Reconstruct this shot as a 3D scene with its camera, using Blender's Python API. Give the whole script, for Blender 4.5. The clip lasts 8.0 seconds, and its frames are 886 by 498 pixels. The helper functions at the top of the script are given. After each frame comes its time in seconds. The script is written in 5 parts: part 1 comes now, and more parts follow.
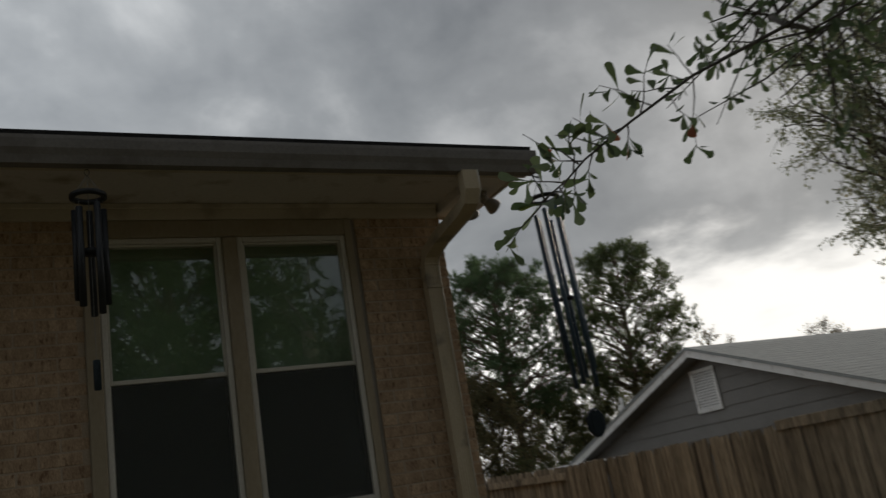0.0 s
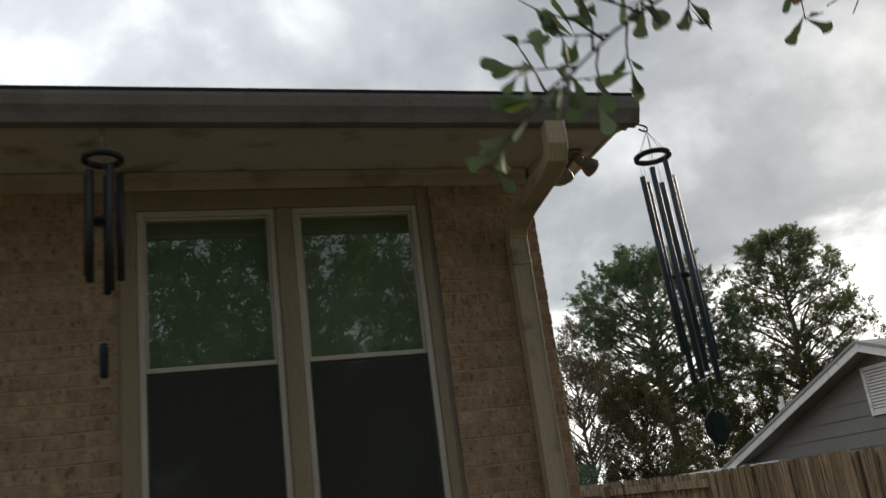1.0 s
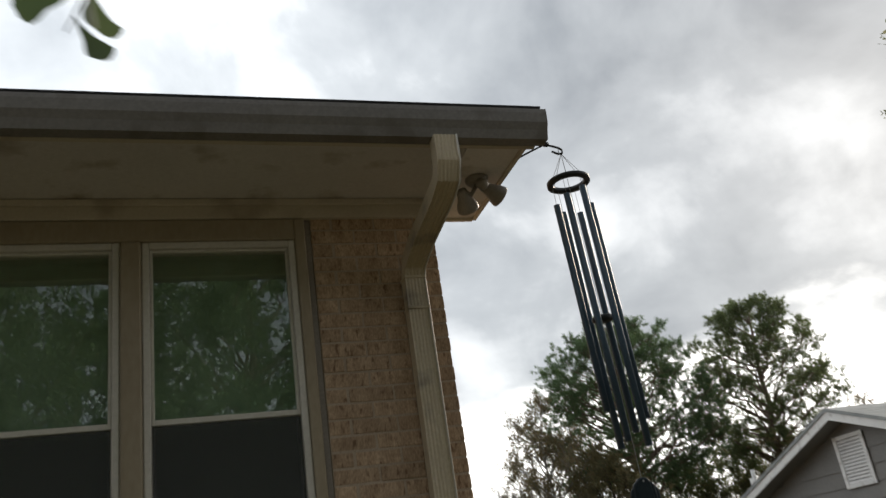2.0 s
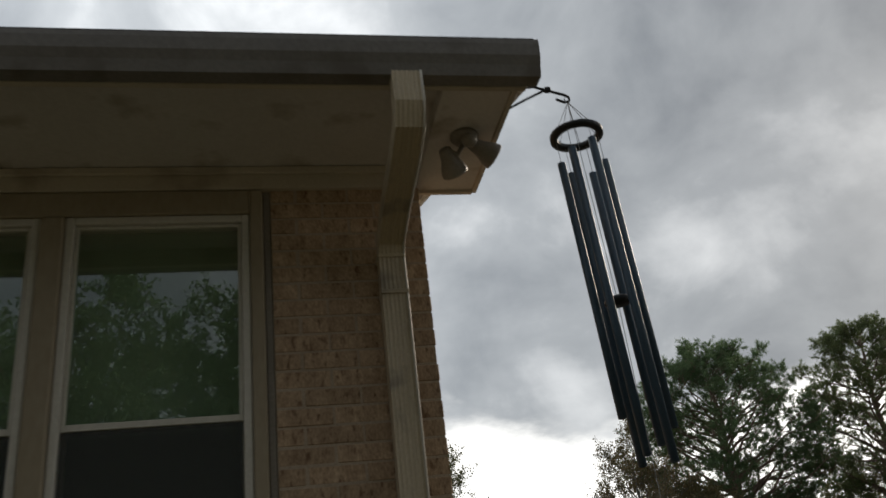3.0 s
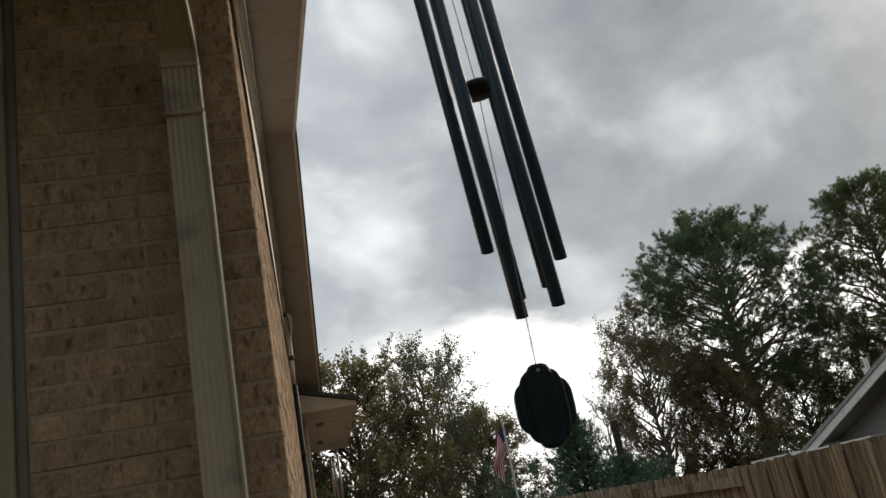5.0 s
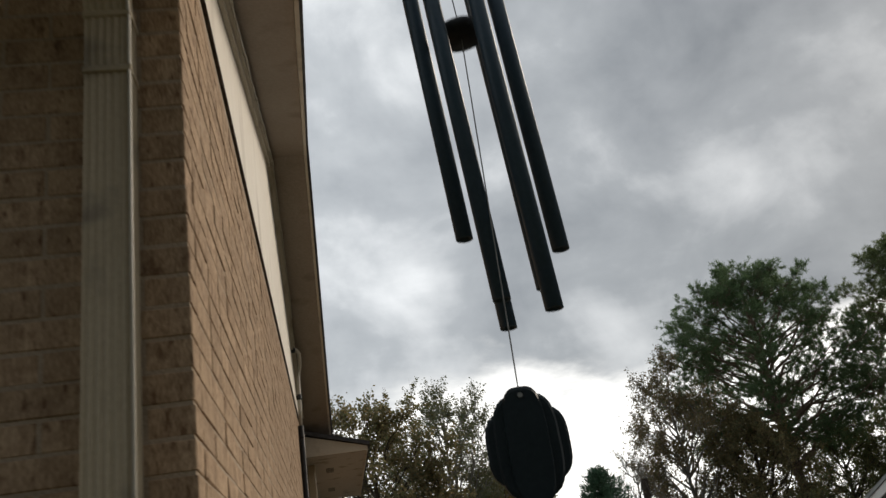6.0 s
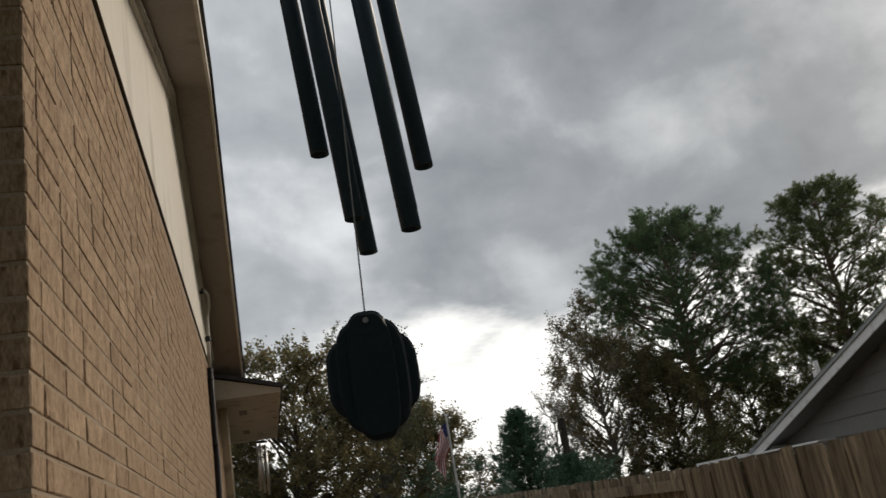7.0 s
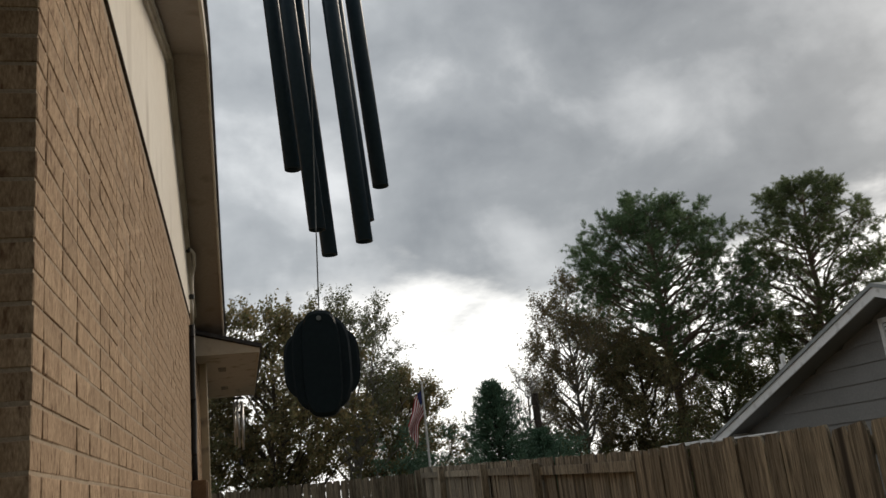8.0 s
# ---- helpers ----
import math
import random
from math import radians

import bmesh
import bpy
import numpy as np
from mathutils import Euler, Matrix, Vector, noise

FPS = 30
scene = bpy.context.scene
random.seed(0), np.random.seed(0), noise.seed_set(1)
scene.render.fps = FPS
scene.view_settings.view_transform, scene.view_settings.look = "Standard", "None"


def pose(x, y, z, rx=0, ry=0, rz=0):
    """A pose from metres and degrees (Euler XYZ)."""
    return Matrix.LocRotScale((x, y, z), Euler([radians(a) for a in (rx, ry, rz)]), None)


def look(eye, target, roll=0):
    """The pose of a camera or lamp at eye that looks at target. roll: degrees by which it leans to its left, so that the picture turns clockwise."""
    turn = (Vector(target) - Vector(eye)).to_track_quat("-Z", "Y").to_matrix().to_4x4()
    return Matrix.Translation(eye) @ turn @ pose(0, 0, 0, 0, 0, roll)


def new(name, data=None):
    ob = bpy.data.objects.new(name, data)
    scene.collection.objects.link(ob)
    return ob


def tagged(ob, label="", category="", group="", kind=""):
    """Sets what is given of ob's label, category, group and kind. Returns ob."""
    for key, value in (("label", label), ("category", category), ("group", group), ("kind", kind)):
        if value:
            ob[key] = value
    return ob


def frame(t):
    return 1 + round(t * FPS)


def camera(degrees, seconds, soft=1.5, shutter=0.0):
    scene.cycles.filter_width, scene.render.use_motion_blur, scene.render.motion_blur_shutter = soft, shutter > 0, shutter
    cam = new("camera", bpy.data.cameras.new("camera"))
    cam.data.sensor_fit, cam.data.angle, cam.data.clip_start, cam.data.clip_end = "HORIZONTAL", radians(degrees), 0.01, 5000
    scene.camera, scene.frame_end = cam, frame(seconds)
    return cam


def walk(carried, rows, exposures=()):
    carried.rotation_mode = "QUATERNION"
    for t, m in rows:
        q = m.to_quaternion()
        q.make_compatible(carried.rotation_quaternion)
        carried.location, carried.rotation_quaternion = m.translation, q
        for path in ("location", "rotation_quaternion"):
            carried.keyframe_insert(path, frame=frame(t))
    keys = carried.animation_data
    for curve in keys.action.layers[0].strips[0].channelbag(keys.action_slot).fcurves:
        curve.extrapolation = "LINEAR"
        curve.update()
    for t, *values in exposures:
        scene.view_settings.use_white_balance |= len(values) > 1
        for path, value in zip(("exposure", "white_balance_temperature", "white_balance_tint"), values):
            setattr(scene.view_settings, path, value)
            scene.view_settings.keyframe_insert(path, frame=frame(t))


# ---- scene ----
cam = camera(54.7, 8.0, soft=1.4, shutter=0.5)
PATH = [
    (0, (-2.514, -4.776, 1.671), (-1.621, -3.076, 2.233), -9.9),
    (0.5, (-2.221, -4.52, 1.695), (-1.497, -2.754, 2.294), -8.1),
    (0.8, (-2.027, -4.365, 1.674), (-1.401, -2.557, 2.258), -7.6),
    (1, (-1.844, -4.215, 1.711), (-1.287, -2.39, 2.312), -7.6),
    (1.3, (-1.696, -4.022, 1.685), (-1.116, -2.194, 2.251), -7.5),
    (1.5, (-1.576, -3.93, 1.69), (-0.987, -2.118, 2.299), -6.9),
    (1.7, (-1.439, -3.803, 1.714), (-0.796, -2.034, 2.391), -8.3),
    (2.8, (-0.748, -3.21, 1.682), (-0.322, -1.448, 2.528), -7.7),
    (3, (-0.613, -3.037, 1.726), (-0.213, -1.271, 2.575), -7.1),
    (3.2, (-0.525, -2.956, 1.737), (-0.105, -1.172, 2.536), -8.9),
    (3.5, (-0.344, -2.83, 1.736), (0.062, -1.017, 2.476), -9.0),
    (4, (-0.16, -2.629, 1.725), (0.236, -0.79, 2.401), -9.0),
    (4.5, (-0.061, -2.389, 1.744), (0.323, -0.54, 2.401), -10.4),
    (4.7, (-0.022, -2.313, 1.745), (0.354, -0.452, 2.373), -11.4),
    (5.8, (0.231, -1.882, 1.814), (0.558, -0.036, 2.51), -10.1),
    (6, (0.253, -1.743, 1.79), (0.563, 0.086, 2.537), -9.1),
    (6.5, (0.359, -1.63, 1.801), (0.765, 0.223, 2.434), -11.0),
    (7, (0.382, -1.635, 1.774), (0.847, 0.215, 2.375), -10.1),
    (7.5, (0.359, -1.745, 1.78), (0.886, 0.1, 2.345), -8.2),
    (8, (0.403, -1.896, 1.766), (0.887, -0.029, 2.293), -6.4),
]
EXPOSURES = [
    (0.0, -0.22), (0.5, 0.18), (1.0, 0.62), (1.2, 0.78), (1.5, 1.20), (2.8, 0.33), (3.0, 0.33), (3.5, 0.45), (4.0, 0.45), (4.5, 0.38), (6.0, 0.28), (6.5, 0.22), (7.0, 0.06), (7.5, 0.1), (8.0, 0.12),
]
walk(cam, [(t, look(eye, target, roll)) for t, eye, target, roll in PATH], EXPOSURES)


# ---- world and light ----
SUN_ELEV, SUN_AZ = radians(24), radians(52)   # azimuth from +y towards +x

world = bpy.data.worlds.new("overcast_sky")
scene.world = world
world.use_nodes = True
wn, wl = world.node_tree.nodes, world.node_tree.links
wn.clear()


def wnode(kind, **vals):
    n = wn.new(kind)
    for k, v in vals.items():
        if k in n.inputs:
            n.inputs[k].default_value = v
    return n


def wmath(op, a, b=None, clamp=False):
    n = wn.new("ShaderNodeMath")
    n.operation, n.use_clamp = op, clamp
    for i, v in enumerate((a, b)):
        if v is None:
            continue
        if isinstance(v, (int, float)):
            n.inputs[i].default_value = v
        else:
            wl.new(v, n.inputs[i])
    return n.outputs[0]


tc = wn.new("ShaderNodeTexCoord")
sep = wn.new("ShaderNodeSeparateXYZ")
wl.new(tc.outputs["Generated"], sep.inputs[0])
dx, dy, dz = sep.outputs
# cloud deck: the view direction projected on a flat ceiling of cloud
up = wmath("ADD", wmath("MAXIMUM", dz, 0.0), 0.22)
comb = wn.new("ShaderNodeCombineXYZ")
wl.new(wmath("DIVIDE", dx, up), comb.inputs[0])
wl.new(wmath("DIVIDE", dy, up), comb.inputs[1])
n1 = wnode("ShaderNodeTexNoise", Scale=1.7, Detail=8.0, Roughness=0.55, Distortion=0.1)
wl.new(comb.outputs[0], n1.inputs["Vector"])
n2 = wnode("ShaderNodeTexNoise", Scale=0.8, Detail=4.0, Roughness=0.5)
wl.new(comb.outputs[0], n2.inputs["Vector"])
n3 = wnode("ShaderNodeTexNoise", Scale=6.5, Detail=8.0, Roughness=0.52, Distortion=0.25)
wl.new(tc.outputs["Generated"], n3.inputs["Vector"])
mix12 = wmath("ADD", wmath("MULTIPLY", n1.outputs[0], 0.34), wmath("ADD", wmath("MULTIPLY", n2.outputs[0], 0.24), wmath("MULTIPLY", n3.outputs[0], 0.42)))
ramp = wn.new("ShaderNodeValToRGB")
wl.new(mix12, ramp.inputs[0])
e = ramp.color_ramp.elements
e[0].position, e[0].color = 0.375, (0.225, 0.243, 0.262, 1)
e[1].position, e[1].color = 0.66, (0.80, 0.815, 0.82, 1)
m = e.new(0.5)
m.color = (0.372, 0.392, 0.408, 1)
# clear gap under the cloud deck towards the low sun
gap_noise = wmath("MULTIPLY", wmath("SUBTRACT", n1.outputs[0], 0.5), 0.30)
low = wn.new("ShaderNodeMapRange")
low.interpolation_type = "SMOOTHSTEP"
low.inputs["From Min"].default_value, low.inputs["From Max"].default_value = 0.245, 0.165
wl.new(wmath("ADD", dz, gap_noise), low.inputs["Value"])
ahead = wn.new("ShaderNodeMapRange")
ahead.interpolation_type = "SMOOTHSTEP"
ahead.inputs["From Min"].default_value, ahead.inputs["From Max"].default_value = 0.0, 0.62
facing = wmath("ADD", wmath("MULTIPLY", dx, math.sin(SUN_AZ)), wmath("MULTIPLY", dy, math.cos(SUN_AZ)))
wl.new(facing, ahead.inputs["Value"])
glow = wmath("MULTIPLY", low.outputs[0], wmath("ADD", wmath("MULTIPLY", ahead.outputs[0], 0.97), 0.03))
# cloud is thinner, and so brighter, over the far side of the house than behind the yard
thin = wn.new("ShaderNodeMapRange")
thin.interpolation_type = "SMOOTHSTEP"
thin.inputs["From Min"].default_value, thin.inputs["From Max"].default_value = 0.08, 0.85
thin.inputs["To Min"].default_value, thin.inputs["To Max"].default_value = 0.85, 1.68
wl.new(wmath("ADD", wmath("ADD", wmath("MULTIPLY", dx, -0.72), wmath("MULTIPLY", dy, 0.34)), wmath("MULTIPLY", dz, 0.55)), thin.inputs["Value"])
deck = wn.new("ShaderNodeVectorMath")
deck.operation = "SCALE"
wl.new(ramp.outputs[0], deck.inputs[0])
back = wn.new("ShaderNodeMapRange")
back.interpolation_type = "SMOOTHSTEP"
back.inputs["From Min"].default_value, back.inputs["From Max"].default_value = -0.5, 0.35
back.inputs["To Min"].default_value = 0.52
wl.new(dy, back.inputs["Value"])
wl.new(wmath("MULTIPLY", thin.outputs[0], back.outputs[0]), deck.inputs["Scale"])
mixc = wn.new("ShaderNodeMix")
mixc.data_type = "RGBA"
wl.new(glow, mixc.inputs["Factor"])
wl.new(deck.outputs[0], mixc.inputs[6])
mixc.inputs[7].default_value = (1.26, 1.24, 1.19, 1)
sky = wn.new("ShaderNodeTexSky")
sky.sky_type = "NISHITA"
sky.sun_disc = False
sky.sun_elevation, sky.sun_rotation = SUN_ELEV, SUN_AZ
bg1 = wnode("ShaderNodeBackground", Strength=0.9)
wl.new(mixc.outputs[2], bg1.inputs["Color"])
bg2 = wnode("ShaderNodeBackground", Strength=0.005)
wl.new(sky.outputs[0], bg2.inputs["Color"])
addb = wn.new("ShaderNodeAddShader")
wl.new(bg1.outputs[0], addb.inputs[0])
wl.new(bg2.outputs[0], addb.inputs[1])
wout = wn.new("ShaderNodeOutputWorld")
wl.new(addb.outputs[0], wout.inputs[0])

sun = new("sun", bpy.data.lights.new("sun", "SUN"))
sun.data.energy, sun.data.angle, sun.data.color = 1.45, radians(20), (1.0, 0.86, 0.70)
sd = Vector((math.sin(SUN_AZ) * math.cos(SUN_ELEV), math.cos(SUN_AZ) * math.cos(SUN_ELEV), math.sin(SUN_ELEV)))
sun.matrix_world = look(sd * 50, (0, 0, 0))


# ---- materials ----
def material(name, c1, c2, rough=0.7, scale=4.0, fine=60.0, bump=0.2, stretch=(1, 1, 1), metal=0.0, per_object=0.0, spec=0.4, depth=0.002, stain=None):
    """Two-scale colour variation, fine grain and relief, in metres of the object."""
    m = bpy.data.materials.new(name)
    m.use_nodes = True
    nt = m.node_tree
    n, l = nt.nodes, nt.links
    b = n["Principled BSDF"]
    b.inputs["Roughness"].default_value, b.inputs["Metallic"].default_value = rough, metal
    b.inputs["Specular IOR Level"].default_value = spec
    t = n.new("ShaderNodeTexCoord")
    mp = n.new("ShaderNodeMapping")
    mp.inputs["Scale"].default_value = stretch
    l.new(t.outputs["Object"], mp.inputs["Vector"])
    vec = mp.outputs[0]
    oi = n.new("ShaderNodeObjectInfo")
    if per_object:
        va = n.new("ShaderNodeVectorMath")
        va.operation = "MULTIPLY_ADD"
        va.inputs[1].default_value = (1, 1, 1)
        l.new(vec, va.inputs[0])
        sc = n.new("ShaderNodeVectorMath")
        sc.operation = "SCALE"
        sc.inputs[0].default_value = (17.0, 11.0, 7.0)
        l.new(oi.outputs["Random"], sc.inputs["Scale"])
        l.new(sc.outputs[0], va.inputs[2])
        vec = va.outputs[0]
    a = n.new("ShaderNodeTexNoise")
    a.inputs["Scale"].default_value, a.inputs["Detail"].default_value = scale, 5.0
    f = n.new("ShaderNodeTexNoise")
    f.inputs["Scale"].default_value, f.inputs["Detail"].default_value = fine, 6.0
    l.new(vec, a.inputs["Vector"])
    l.new(vec, f.inputs["Vector"])
    mix = n.new("ShaderNodeMath")
    mix.operation = "MULTIPLY_ADD"
    mix.inputs[1].default_value = 0.55
    l.new(f.outputs[0], mix.inputs[0])
    h = n.new("ShaderNodeMath")
    h.operation = "MULTIPLY"
    h.inputs[1].default_value = 0.45
    l.new(a.outputs[0], h.inputs[0])
    l.new(h.outputs[0], mix.inputs[2])
    r = n.new("ShaderNodeValToRGB")
    r.color_ramp.elements[0].position, r.color_ramp.elements[0].color = 0.36, (*c1, 1)
    r.color_ramp.elements[1].position, r.color_ramp.elements[1].color = 0.64, (*c2, 1)
    l.new(mix.outputs[0], r.inputs[0])
    col = r.outputs[0]
    if stain:
        w = n.new("ShaderNodeTexNoise")
        w.inputs["Scale"].default_value, w.inputs["Detail"].default_value = stain[0], 4.0
        l.new(vec, w.inputs["Vector"])
        wr = n.new("ShaderNodeMapRange")
        wr.inputs["From Min"].default_value, wr.inputs["From Max"].default_value = 0.56, 0.70
        l.new(w.outputs[0], wr.inputs["Value"])
        sm = n.new("ShaderNodeMix")
        sm.data_type = "RGBA"
        l.new(wr.outputs[0], sm.inputs["Factor"])
        l.new(col, sm.inputs[6])
        sm.inputs[7].default_value = (*stain[1], 1)
        col = sm.outputs[2]
    if per_object:
        hsv = n.new("ShaderNodeHueSaturation")
        mr = n.new("ShaderNodeMapRange")
        mr.inputs["To Min"].default_value, mr.inputs["To Max"].default_value = 1 - per_object, 1 + per_object
        l.new(oi.outputs["Random"], mr.inputs["Value"])
        l.new(mr.outputs[0], hsv.inputs["Value"])
        l.new(col, hsv.inputs["Color"])
        col = hsv.outputs[0]
    l.new(col, b.inputs["Base Color"])
    if bump:
        bp = n.new("ShaderNodeBump")
        bp.inputs["Strength"].default_value, bp.inputs["Distance"].default_value = bump, depth
        l.new(mix.outputs[0], bp.inputs["Height"])
        l.new(bp.outputs[0], b.inputs["Normal"])
    return m


def leaf_material(name, colours, rough=0.5, through_light=0.25):
    """Foliage: each leaf takes its own shade, thin enough to let some light through."""
    m = bpy.data.materials.new(name)
    m.use_nodes = True
    n, l = m.node_tree.nodes, m.node_tree.links
    b = n["Principled BSDF"]
    g = n.new("ShaderNodeNewGeometry")
    oi = n.new("ShaderNodeObjectInfo")
    ad = n.new("ShaderNodeMath")
    ad.operation = "ADD"
    l.new(g.outputs["Random Per Island"], ad.inputs[0])
    l.new(oi.outputs["Random"], ad.inputs[1])
    fr = n.new("ShaderNodeMath")
    fr.operation = "FRACT"
    l.new(ad.outputs[0], fr.inputs[0])
    r = n.new("ShaderNodeValToRGB")
    while len(r.color_ramp.elements) < len(colours):
        r.color_ramp.elements.new(0.5)
    for i, c in enumerate(colours):
        r.color_ramp.elements[i].position = i / max(1, len(colours) - 1)
        r.color_ramp.elements[i].color = (*c, 1)
    l.new(fr.outputs[0], r.inputs[0])
    l.new(r.outputs[0], b.inputs["Base Color"])
    b.inputs["Roughness"].default_value = rough
    tr = n.new("ShaderNodeBsdfTranslucent")
    l.new(r.outputs[0], tr.inputs["Color"])
    mx = n.new("ShaderNodeMixShader")
    mx.inputs[0].default_value = through_light
    l.new(b.outputs[0], mx.inputs[1])
    l.new(tr.outputs[0], mx.inputs[2])
    l.new(mx.outputs[0], n["Material Output"].inputs["Surface"])
    return m


